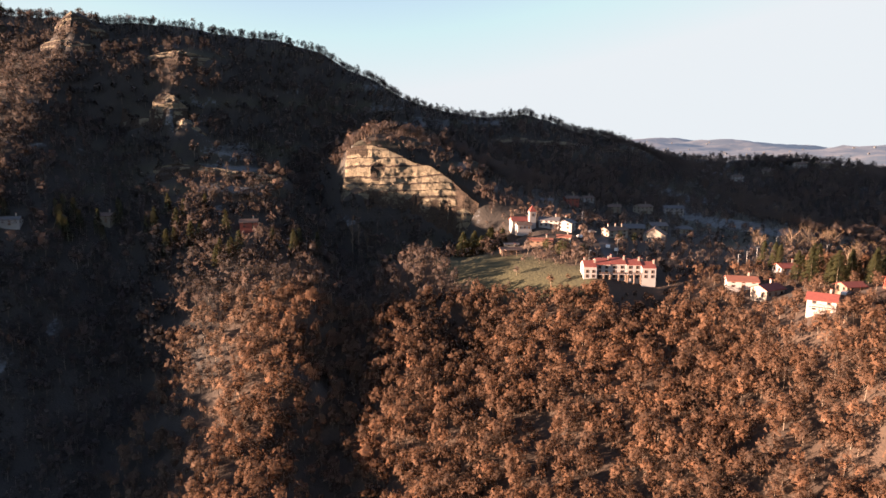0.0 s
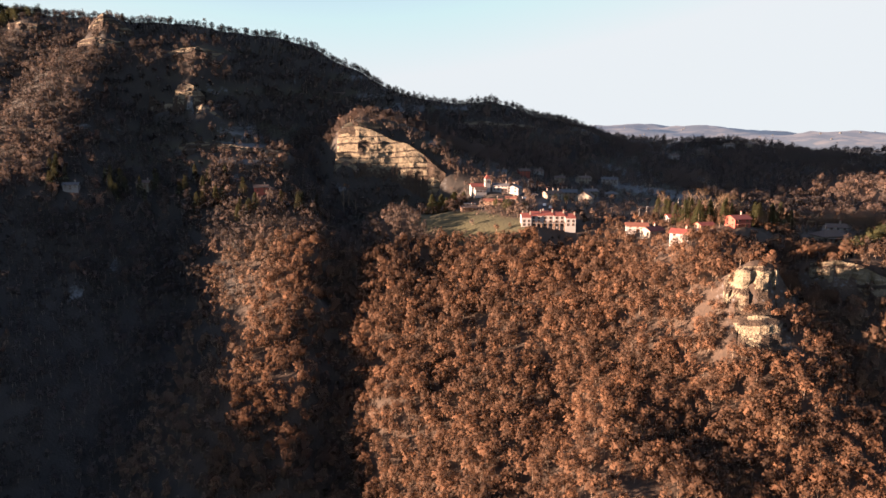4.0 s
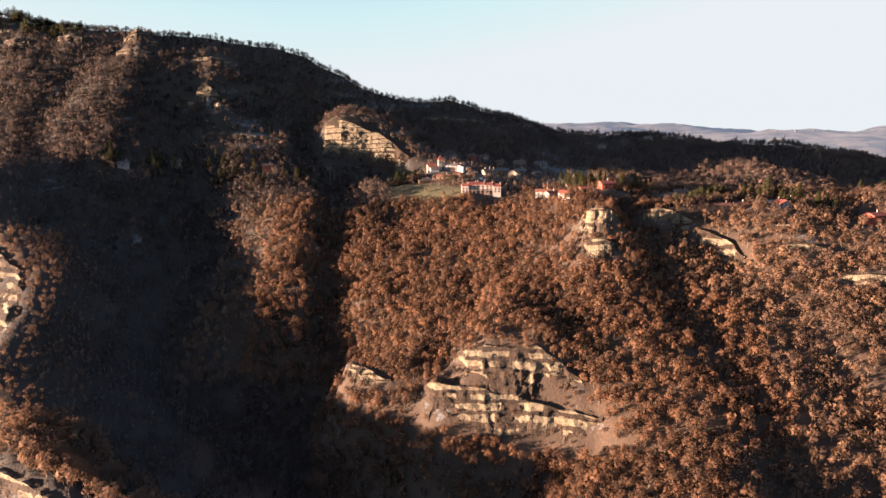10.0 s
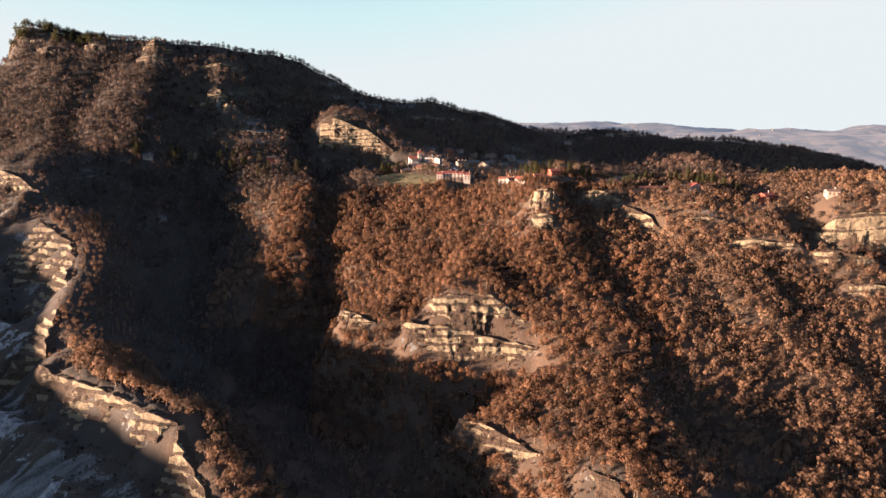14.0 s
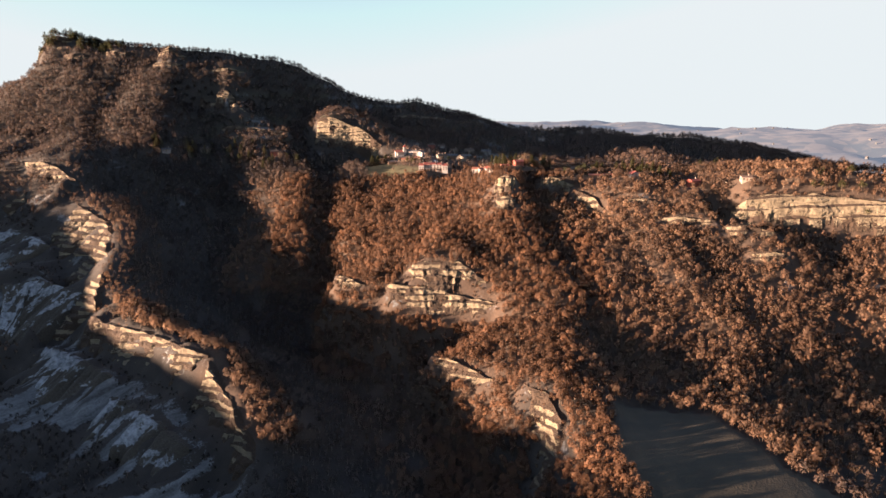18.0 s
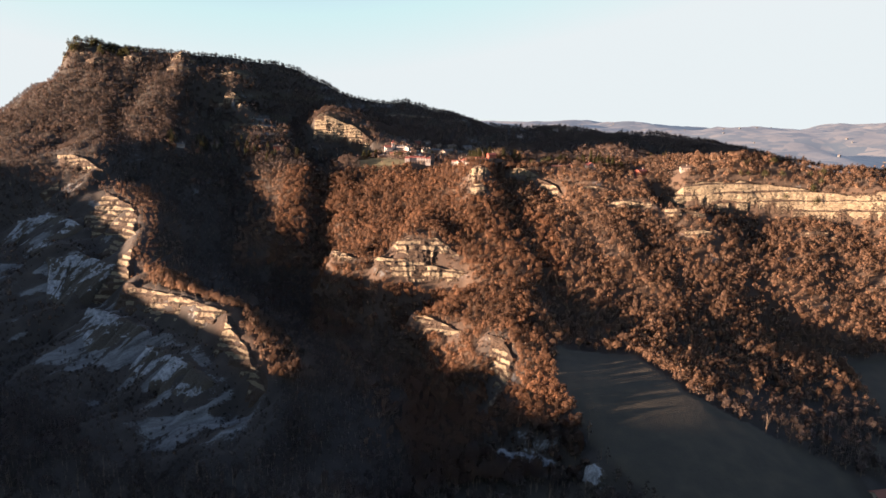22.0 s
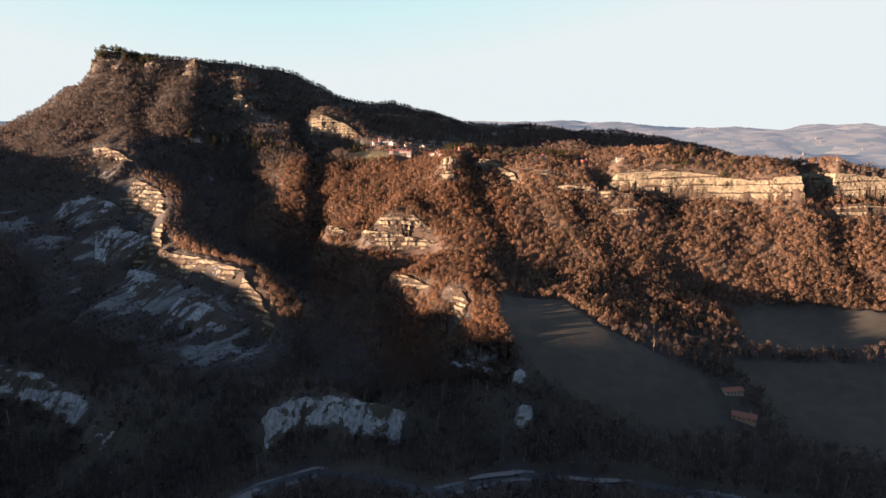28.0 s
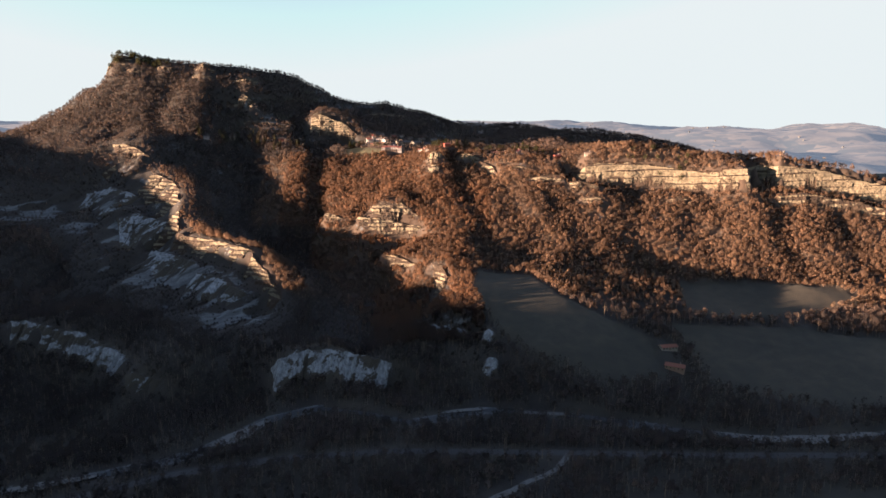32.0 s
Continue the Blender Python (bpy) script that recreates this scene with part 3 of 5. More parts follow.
def inside(x, y, poly):
    """Whether each point lies inside a polygon."""
    odd = np.zeros(np.shape(x), bool)
    for (ax, ay), (bx, by) in zip(poly, poly[1:] + poly[:1]):
        cross = ((ay > y) != (by > y)) & (x < (bx - ax) * (y - ay) / (by - ay + 1e-9) + ax)
        odd ^= cross
    return odd


# side gullies of the slopes: run, depth and half width
GULLIES = [
    ([(150, 128), (165, 70), (172, 20), (168, -40)], 5, 13),
    ([(205, 100), (212, 50), (225, 0)], 3, 12),
    ([(262, 88), (268, 40), (285, -25)], 3, 14),
    ([(330, 72), (345, 20), (350, -40)], 4, 14),
    ([(420, 50), (415, 5), (430, -45)], 5.5, 16),
    ([(525, 30), (515, -15), (520, -60)], 6, 16),
    ([(600, 5), (590, -40), (600, -80)], 6, 18),
    ([(50, 130), (40, 105), (20, 70), (10, 40)], 5, 12),
    ([(-180, 380), (-170, 330), (-150, 290), (-120, 230)], 8, 20),
    ([(-280, 390), (-285, 340), (-270, 300)], 8, 18),
    ([(-90, 400), (-80, 350), (-60, 310)], 9, 18),
    ([(-240, 170), (-280, 120), (-300, 50), (-290, -40)], 9, 14),
    ([(-190, 80), (-225, 20), (-240, -60)], 8, 12),
    ([(-140, 0), (-155, -50), (-165, -110)], 6, 10),
    ([(-90, -25), (-100, -70), (-110, -120)], 5, 9),
]
FIELDS = [
    [(152, -62), (205, -76), (225, -120), (292, -178), (282, -232), (236, -238), (176, -206), (152, -160), (140, -110)],
    [(372, -52), (430, -56), (540, -76), (552, -98), (486, -124), (400, -136), (345, -128)],
    [(318, -150), (430, -150), (560, -190), (640, -240), (560, -285), (400, -280), (320, -240)],
]
MEADOWS = [
    [(-8, 292), (20, 262), (55, 244), (66, 262), (40, 285), (10, 305)],
    [(66, 236), (100, 236), (150, 255), (210, 280), (230, 330), (180, 400), (60, 410), (20, 330), (60, 280)],
    [(100, 190), (150, 185), (215, 190), (290, 135), (300, 150), (220, 230), (110, 250)],
]
COPSE = [(-234, 212), (-198, 180), (-180, 122), (-170, 66), (-150, 36), (-122, 20), (-82, -4), (-60, -34), (-42, -62), (-18, -56), (-44, -2), (-80, 32), (-116, 56), (-146, 96), (-156, 136), (-176, 190), (-216, 222)]
LAWN = [(-4, 286), (14, 262), (40, 250), (58, 250), (54, 270), (30, 280), (8, 294)]
CREST_FINS = [(-324, 224), (-250, 176), (-226, 102), (-202, 40), (-158, -8), (-106, -40), (-70, -80)]
BADLAND = [(-430, 130), (-330, 140), (-250, 80), (-210, 10), (-130, -45), (-85, -85)]
RIVER = LAND["river"]
ROAD = [(-300, -410, 0), (-119, -353, 0), (-74, -333, 0), (-9, -319, 0), (62, -316, 0), (171, -328, 0), (259, -339, 0), (375, -349, 0), (560, -356, 0), (760, -360, 0)]
LANE = [(172, -330, 0), (160, -347, 0), (118, -374, 0), (60, -410, 0)]


def relief(x, y):
    """What is added to the smooth land: gullies, lumps, ridges and rills."""
    z = np.zeros(np.shape(x))
    for run, depth, half in GULLIES:
        z = z - depth * np.exp(-(near_line(x, y, run) / half) ** 2)
    flat = np.zeros(np.shape(x))
    for poly in FIELDS:
        flat = np.maximum(flat, inside(x, y, poly))
    rough = smooth(60, 110, near_line(x, y, RIVER)) * 0.8 + 0.2
    rough = rough * (1 - 0.9 * flat) * (1 - smooth(130, 60, np.hypot((x - 120) * 0.8, y - 290)) * 0.8)
    z = z + rough * (4.5 * fbm(x, y, 70, 4, 3) + 1.2 * fbm(x, y, 14, 3, 9))
    ridged = 1 - np.abs(fbm(x * 1.6, y * 0.55, 42, 3, 21))
    z = z + rough * (ridged - 0.6) * 3.0
    # rills of the bare marl slope, running down from the western crest
    u = (x * 252 - y * 315) / 403 + 6 * fbm(x, y, 30, 2, 71)
    bad = smooth(75, 25, near_line(x, y, BADLAND))
    brow = smooth(26, 8, near_line(x, y, CREST_FINS))
    z = z + brow * 3.6 * (0.45 - np.abs(fbm(u, u * 0 + 7, 9, 2, 87)))
    return z + bad * (6.5 * (0.5 - np.abs(fbm(u, u * 0 + 2, 17, 3, 81))) + 0.8 * fbm(x, y, 5, 2, 83))


KNOTS = land_knots()
_d = np.hypot(KNOTS[:, None, 0] - KNOTS[None, :, 0], KNOTS[:, None, 1] - KNOTS[None, :, 1])
_n = len(KNOTS)
_a = np.block([[-_d - 1.5 * np.eye(_n), np.ones((_n, 1))], [np.ones((1, _n)), np.zeros((1, 1))]])
WEIGHTS = np.linalg.solve(_a, np.append(KNOTS[:, 2] - 0.85 * relief(KNOTS[:, 0], KNOTS[:, 1]), 0.0))


def land_height(x, y):
    z = np.full(np.shape(x), WEIGHTS[-1])
    for (kx, ky, _), w in zip(KNOTS, WEIGHTS[:-1]):
        z -= w * np.hypot(x - kx, y - ky)
    far = smooth(0, 420, np.maximum.reduce([-700 - x, x - 800, -800 - y, y - 760]))
    z = z * (1 - far) + (np.where(x < -700, 90, 150) + np.where(x < -700, 25, 55) * fbm(x, y, 900, 4, 40)) * far + relief(x, y)
    z = np.minimum(z, np.where(near_line(x, y, RIVER) < 9, 72.2, 1e9))
    r = near_line(x, y, ROAD)
    return np.where(r < 6, 77.6, z * smooth(4, 14, r) + 77.6 * (1 - smooth(4, 14, r)))


def spread(lo, hi, fine, reach):
    """Grid lines: fine between lo and hi, then wider and wider out to the reach."""
    mid = np.arange(lo, hi + fine, fine)
    steps = fine * 1.16 ** np.arange(1, 60)
    out = np.cumsum(steps)
    out = out[out < reach]
    return np.concatenate([lo - out[::-1], mid, hi + out])


GX, GY = spread(-560, 720, 3.0, 4300), spread(-400, 680, 3.0, 4300)
XX, YY = np.meshgrid(GX, GY)
ZZ = land_height(XX, YY)


def height(x, y):
    """The land's height at points, from the sheet itself."""
    x, y = np.asarray(x, float), np.asarray(y, float)
    i = np.clip(np.searchsorted(GX, x) - 1, 0, len(GX) - 2)
    j = np.clip(np.searchsorted(GY, y) - 1, 0, len(GY) - 2)
    u, v = (x - GX[i]) / (GX[i + 1] - GX[i]), (y - GY[j]) / (GY[j + 1] - GY[j])
    return (ZZ[j, i] * (1 - u) + ZZ[j, i + 1] * u) * (1 - v) + (ZZ[j + 1, i] * (1 - u) + ZZ[j + 1, i + 1] * u) * v


def slope(x, y):
    e = 4.0
    return np.hypot(height(x + e, y) - height(x - e, y), height(x, y + e) - height(x, y - e)) / (2 * e)


def mesh_of(name, verts, faces, materials, smooth_shade=False):
    """A mesh from arrays; all faces have the same number of corners."""
    verts, faces = np.asarray(verts, np.float32), np.asarray(faces, np.int32)
    me = bpy.data.meshes.new(name)
    k = faces.shape[1]
    me.vertices.add(len(verts))
    me.vertices.foreach_set("co", verts.ravel())
    me.loops.add(faces.size)
    me.loops.foreach_set("vertex_index", faces.ravel())
    me.polygons.add(len(faces))
    me.polygons.foreach_set("loop_start", np.arange(0, faces.size, k, dtype=np.int32))
    me.polygons.foreach_set("use_smooth", np.full(len(faces), smooth_shade))
    for m in materials:
        me.materials.append(m)
    me.update(calc_edges=True)
    return me


def layer(me, name, values, domain='POINT'):
    a = me.attributes.new(name, 'FLOAT', domain)
    a.data.foreach_set("value", np.asarray(values, np.float32).ravel())


def grid_faces(rows, cols):
    i = np.arange(rows * cols).reshape(rows, cols)
    return np.stack([i[:-1, :-1], i[:-1, 1:], i[1:, 1:], i[1:, :-1]], -1).reshape(-1, 4)


def bareness(x, y):
    """How far the soil is stripped to rock or marl: the badlands, the scarps and steep ground beside the cliffs."""
    u, v = (x * 252 - y * 315) / 403, (x * 315 + y * 252) / 403
    fins = fbm(u + 5 * fbm(x, y, 30, 2, 71), v * 0.22, 9, 4, 51) + 0.7 * fbm(x, y, 45, 3, 53)
    bad = smooth(52, 18, near_line(x, y, BADLAND)) * (0.05 + 0.95 * smooth(-0.05, 0.4, fins))
    shoal = smooth(8, 4, near_line(x, y, RIVER)) * (fbm(x, y, 30, 2, 77) > 0.0)
    tri = smooth(9, 3, near_line(x, y, [(-318, 234), (-242, 184), (-216, 108), (-192, 46), (-148, -2), (-98, -32), (-62, -76)])) * (0.5 + 0.35 * fbm(x, y, 9, 2, 57)) * (0.5 + 0.6 * smooth(-0.25, 0.3, fbm(u, height(x, y) * 1.3, 8, 3, 58)))
    ledge = np.zeros(np.shape(x))
    for name, top, h, lean, rough, kind in CLIFFS:
        ledge = np.maximum(ledge, smooth(7, 2, near_line(x, y, top)) * 0.4)
    terr = smooth(0.6, 0.95, fbm(x * 0.5, height(x, y) * 1.5, 12, 3, 61)) * smooth(0.45, 0.7, slope(x, y)) * 0.62
    terr = terr * smooth(60, 90, near_line(x, y, RIVER)) * (1 - ((x > -125) & (x < -25) & (y > 120) & (y < 300)))
    return np.maximum.reduce([bad, shoal, tri, ledge, terr])


def terraces(x, y):
    """Level strips of pale dry grass across the mountain."""
    h = height(x, y)
    strips = smooth(0.1, 0.45, fbm(x * 0.16, h * 1.7 + 0.04 * x, 9, 3, 63) + 0.35 * fbm(x, y, 60, 2, 64))
    return strips * smooth(285, 320, y) * smooth(330, 240, x) * smooth(-215, -150, x)


def build_ground():
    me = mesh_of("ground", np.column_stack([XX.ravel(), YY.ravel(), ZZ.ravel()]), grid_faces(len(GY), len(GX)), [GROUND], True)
    x, y = XX.ravel(), YY.ravel()
    grass, field = np.zeros(len(x)), np.zeros(len(x))
    for poly in MEADOWS[:1] + [LAWN]:
        grass = np.maximum(grass, inside(x, y, poly))
    for poly in FIELDS:
        field = np.maximum(field, inside(x, y, poly))
    far = smooth(0, 300, np.maximum.reduce([-700 - x, x - 760, -700 - y, y - 760]))
    # dry grass on the old terraces of the mountain
    shelf = terraces(x, y)
    layer(me, "grass", np.maximum(grass, 0.4 * shelf))
    floor_land = smooth(-130, -190, y) * smooth(118, 98, ZZ.ravel()) * smooth(-0.5, 0.2, fbm(x, y, 40, 3, 19))
    field = np.maximum(field, floor_land * 0.6)
    layer(me, "field", np.maximum(field, far * (fbm(x, y, 260, 2, 91) > 0)))
    layer(me, "bare", np.maximum(bareness(x, y), 0.62 * shelf * smooth(-0.1, 0.35, fbm(x, y, 34, 3, 66))))
    # the lighter oak litter lies on the sunny spur and slopes only
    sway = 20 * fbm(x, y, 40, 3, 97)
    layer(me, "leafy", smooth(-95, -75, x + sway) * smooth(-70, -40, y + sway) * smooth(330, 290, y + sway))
    return tagged(new("ground", me), "wooded brown winter hillsides falling to a valley floor", "hillside", kind="structure")


build_ground()


# ---- rock faces ----
def build_cliff(name, top, tall, lean, rough, stone):
    edge = along(top, 1.0)
    out = outward(edge)
    pad = np.pad(out, ((8, 8), (0, 0)), mode="edge")
    out = sum(pad[i:i + len(out)] for i in range(17))
    out /= np.linalg.norm(out, axis=1)[:, None]
    n, rows = len(edge), int(tall / 0.55) + 5
    s = np.arange(n) * 1.0
    seed = len(name) * 7 + int(abs(top[0][0]))
    taper = np.minimum(1, np.minimum(np.arange(n) + 0.3, np.arange(n)[::-1] + 0.4) / 2.0)
    marl = stone == "marl"
    if marl:
        crest = edge[:, 2] + taper * (2.6 * np.abs(fbm(s, s * 0, 7, 3, seed)) + 1.2 * fbm(s, s * 0 + 3, 3.5, 2, seed))
        low = edge[:, 2] - tall * (0.92 + 0.14 * fbm(s, s * 0 + 5, 20, 3, seed + 3))
    else:
        crest = edge[:, 2] + taper * min(1.8, 0.1 * tall + 0.4) * fbm(s, s * 0, 13, 5, seed)
        low = edge[:, 2] - tall * np.clip(0.85 + 0.55 * fbm(s, s * 0 + 5, 30, 5, seed + 3), 0.25, 1.25)
    low = np.minimum(low, crest - 0.6)
    bed, hard = BEDDING.get(name, (min(5.0, max(2.5, tall / 1.6)), 0.65))
    ends = 1 - smooth(0, min(7.0, n / 4), np.minimum(np.arange(n), np.arange(n)[::-1]))
    sink = smooth(-1.0, 2.0 if "twin" in name else min(7.0, n / 6), np.minimum(np.arange(n), np.arange(n)[::-1]) + 0.0)
    verts, turf = [], []
    for r in range(rows):
        u = (r - 2) / (rows - 4)
        z = crest + (low - crest) * np.clip(u, 0, 1)
        deep = crest - z
        if marl:
            rib = np.abs(fbm(s + 5 * u, u * 1.2 + s * 0, 8, 4, seed + 5))
            push = deep * lean + rough * (0.6 - 1.9 * rib) * min(1, 0.25 + u * 2) + 0.5 * fbm(s, z, 3, 2, seed + 6)
            bench = fbm(s * 0.25, z, 7, 3, seed + 11)
            soft = np.clip((0.22 if name.startswith("cliff") else 0.42) + 0.75 * bench + 0.35 * fbm(s, z, 16, 3, seed + 12) + 0.4 * fbm(s + deep, z * 0.3, 4, 3, seed + 14) + 0.3 * (rib > 0.42), 0, 1)
            fringe = smooth(0.72, 1.0, u) * 0.5 + 0.45 * ends
        else:
            # hard beds and soft grassy shelves by turns, of uneven thickness, that fade in and out along the face
            warp = 0.05 * s + 1.6 * fbm(s, s * 0 + 9, 50, 3, seed + 13)
            b = (crest.mean() - z + warp + (1.3 if hard < 0.81 else 0.5) * fbm(s, z * 0.15, 12, 4, seed + 17) + 1.5 * fbm(s * 0.03, z, 9, 2, seed + 18)) / bed + 40
            b0 = (crest.mean() - crest + warp) / bed + 40
            f = b - np.floor(b)
            firm = np.clip(hard + (0.34 if hard < 0.7 else 0.14) * (fbm(s, np.floor(b) * 31.0, 24, 3, seed + 23) + 0.45 * fbm(s, np.floor(b) * 31.0, 6, 3, seed + 24)), 0.06, 1.0)
            broken = 0.0
            if hard < 0.7:
                broken = smooth(-0.22, -0.36, fbm(s, np.floor(b) * 17.0, 11, 3, seed + 27))
            elif hard < 0.81:
                broken = 0.85 * smooth(-0.2, -0.42, fbm(s, np.floor(b) * 17.0, 10, 3, seed + 27))
            broken = np.maximum(broken, (0.8 if hard < 0.83 else 0.5) * smooth(0.36, 0.58, fbm(s, z * 1.2, 11, 4, seed + 41)))
            stair = np.floor(b) + np.where(f < firm, 0.15 * f, 0.15 * firm + (f - firm) * (1 - 0.15 * firm) / (1.02 - firm))
            push = lean * bed * (0.8 * (stair - b0) + 0.2 * (b - b0))
            soft = np.maximum(smooth(-0.06, 0.08, f - firm), broken)
            grip = min(1, max(0, u * 5))
            push = push + grip * ((0.55 if hard < 0.7 or hard > 0.845 else 0.3) * rough * fbm(s, z, 6, 4, seed + 5) + 0.35 * rough * fbm(s * 0.3, z * 1.8, 4, 3, seed + 7) + 0.35 * rough * fbm(s, z * 0.4, 22, 3, seed + 6)
                                  + 0.4 * fbm(s, z, 2.4, 2, seed + 8) + soft * 1.0 * fbm(s + 0.3 * z, z * 0.2, 7, 3, seed + 9) - (1 - soft) * (0.9 if hard < 0.7 else 0.3) * np.clip(np.abs(fbm(s, z * 0.2, 4 if hard < 0.7 else 12, 3, seed + 10)) - 0.15, 0, 1))
            if name in FLUTED:
                # gullies washed down the face
                push = push + 1.7 * grip * (0.32 - np.abs(fbm(s + 0.3 * z, z * 0.1, 8, 3, seed + 51)))
            if name in ("cliff_twin_west", "cliff_twin_east"):
                # deep upright clefts part the blocks
                cleft = (s + 1.2 * fbm(s * 0, z, 5, 2, seed + 31)) % 6.5 - 3.25
                push = push - 1.8 * grip * np.exp(-(cleft / 0.8) ** 2)
            fringe = smooth(0.75, 1.0, u) * 0.4 + 0.4 * ends + 0.3 * smooth(0.06, 0.0, u)
        push = push * sink + 0.7 - 2.4 * (1 - sink)
        if u < 0:
            # the brow runs back into the slope behind
            push = np.full(n, -6.0 if r == 0 else -2.5)
            behind = edge[:, :2] + out * push[:, None]
            lie = height(behind[:, 0], behind[:, 1])
            z = lie - 0.5 if r == 0 else 0.6 * crest + 0.4 * lie
        if u > 1:
            # the foot runs out into the slope below
            push = push + 1.5 * (r - rows + 3)
            below = edge[:, :2] + out * np.asarray(push)[:, None]
            z = np.minimum(z, height(below[:, 0], below[:, 1]) - 0.5 * (r - rows + 3))
        verts.append(np.column_stack([edge[:, :2] + out * np.asarray(push)[:, None], z]))
        turf.append(np.clip(soft + fringe + (0.5 if u < 0 or u > 1 else 0), 0, 1))
    me = mesh_of(name, np.concatenate(verts), grid_faces(rows, n)[:, ::-1], [MARL if marl else ROCK], False)
    layer(me, "turf", np.concatenate(turf))
    label = "eroded grey marl scarp with ribs and fins" if marl else "pale bedded sandstone rock face with ledges and cracks"
    return tagged(new(name, me), label, "cliff", "rock faces", "structure")


for spec in CLIFFS:
    build_cliff(*spec)


# ---- woods ----
def tree_shape(rng, clumps, leafy, tall=7.0, wide=2.8, low=0.3, flake=0.5):
    """A small winter tree about the origin: tapered trunk, limbs and lobes of leaf or twig clumps, as triangles; the last array tells wood (0) from clump (1)."""
    tris, kind = [], []

    def spike(a, b, r):
        d = (b - a) / (np.linalg.norm(b - a) + 1e-9)
        p = np.cross(d, [0.3, 0.8, 0.1])
        p /= np.linalg.norm(p)
        q = np.cross(d, p)
        ring = [a + r * (p * math.cos(w) + q * math.sin(w)) for w in (0, 2.1, 4.2)]
        for i in range(3):
            tris.append([ring[i], ring[(i + 1) % 3], b])
            kind.append(0)

    lean = np.array([rng.uniform(-0.5, 0.5), rng.uniform(-0.5, 0.5), 0])
    spike(np.array([0, 0, -0.8]), np.array([0, 0, tall * 0.86]) + lean, 0.17)
    lobes = []
    for k in range(8):
        z = low + 0.1 + (0.82 - low) * (k + rng.uniform(0, 1)) / 8
        r = wide * (0.62 if k < 6 else 0.3) * rng.uniform(0.55, 1.0)
        w = 2.4 * k + rng.uniform(-0.5, 0.5)
        lobes.append((np.array([math.cos(w) * r, math.sin(w) * r, z * tall]) + lean * z, wide * rng.uniform(0.36, 0.58)))
    for k in range(leafy):
        a = np.array([0, 0, tall * rng.uniform(0.2, 0.45)])
        spike(a, lobes[(3 * k + 1) % 8][0], 0.09)
    for i in range(clumps):
        c, r = lobes[i % 8]
        d = rng.normal(size=3)
        d[2] += 0.35
        d /= np.linalg.norm(d)
        at = c + d * r * rng.uniform(0.55, 1.12) * np.array([1, 1, 1.15])
        n = d + 0.55 * rng.normal(size=3)
        n /= np.linalg.norm(n)
        p = np.cross(n, rng.normal(size=3))
        p /= np.linalg.norm(p)
        q = np.cross(n, p)
        size = flake * rng.uniform(0.7, 1.35) * wide / 2.8
        tris.append([at + size * (p * math.cos(w) + q * math.sin(w)) * g for w, g in ((0, 1.3), (2.2, 0.9), (4.1, 0.9))])
        kind.append(1)
    return np.array(tris), np.array(kind)


def crown_normals(tri, kind):
    """Normals that let a crown of flat flakes shade as one soft round body."""
    flat = np.cross(tri[:, 1] - tri[:, 0], tri[:, 2] - tri[:, 0])
    flat /= np.linalg.norm(flat, axis=1)[:, None] + 1e-9
    leaf = kind == 1
    c = tri.mean(axis=1)
    mid = c[leaf].mean(axis=0) - np.array([0, 0, 0.6])
    out = c - mid
    out /= np.linalg.norm(out, axis=1)[:, None] + 1e-9
    n = np.where(leaf[:, None], 0.45 * flat + 0.75 * out, flat)
    return n / (np.linalg.norm(n, axis=1)[:, None] + 1e-9)


def plant(name, spots, shapes, scales, tints, label, category, materials, rng):
    """One mesh of many trees: each spot takes one of the shapes, turned and scaled."""
    vs, ts, ms, ns = [], [], [], []
    pick = rng.integers(0, len(shapes), len(spots))
    for k, (tri, kind) in enumerate(shapes):
        sel = np.flatnonzero(pick == k)
        if not len(sel):
            continue
        w = rng.uniform(0, 6.283, len(sel))
        c, s = np.cos(w)[:, None, None], np.sin(w)[:, None, None]
        g = scales[sel][:, None, None]
        x, y, z = tri[None, :, :, 0], tri[None, :, :, 1], tri[None, :, :, 2]
        stretch = rng.uniform(0.85, 1.2, len(sel))[:, None, None]
        p = spots[sel]
        v = np.stack([(x * c - y * s) * g + p[:, 0, None, None], (x * s + y * c) * g + p[:, 1, None, None], z * g * stretch + p[:, 2, None, None]], -1)
        vs.append(v.reshape(-1, 3))
        t = np.clip(tints[sel][:, None] + rng.normal(0, 0.1, (len(sel), len(kind))), 0, 1)
        ts.append(t.ravel())
        ms.append(np.tile(1 - kind, len(sel)))
        n = crown_normals(tri, kind)[None]
        cw, sw = np.cos(w)[:, None], np.sin(w)[:, None]
        n = np.stack([n[..., 0] * cw - n[..., 1] * sw, n[..., 0] * sw + n[..., 1] * cw, n[..., 2] + 0 * cw], -1)
        ns.append(np.repeat(n.reshape(-1, 3), 3, axis=0))
    v, t, m = np.concatenate(vs), np.concatenate(ts), np.concatenate(ms)
    me = mesh_of(name, v, np.arange(len(v)).reshape(-1, 3), materials, True)
    me.normals_split_custom_set_from_vertices(np.concatenate(ns).astype(np.float32))
    me.polygons.foreach_set("material_index", m.astype(np.int32))
    layer(me, "tint", t, 'FACE')
    return tagged(new(name, me), label, category, kind="stuff")


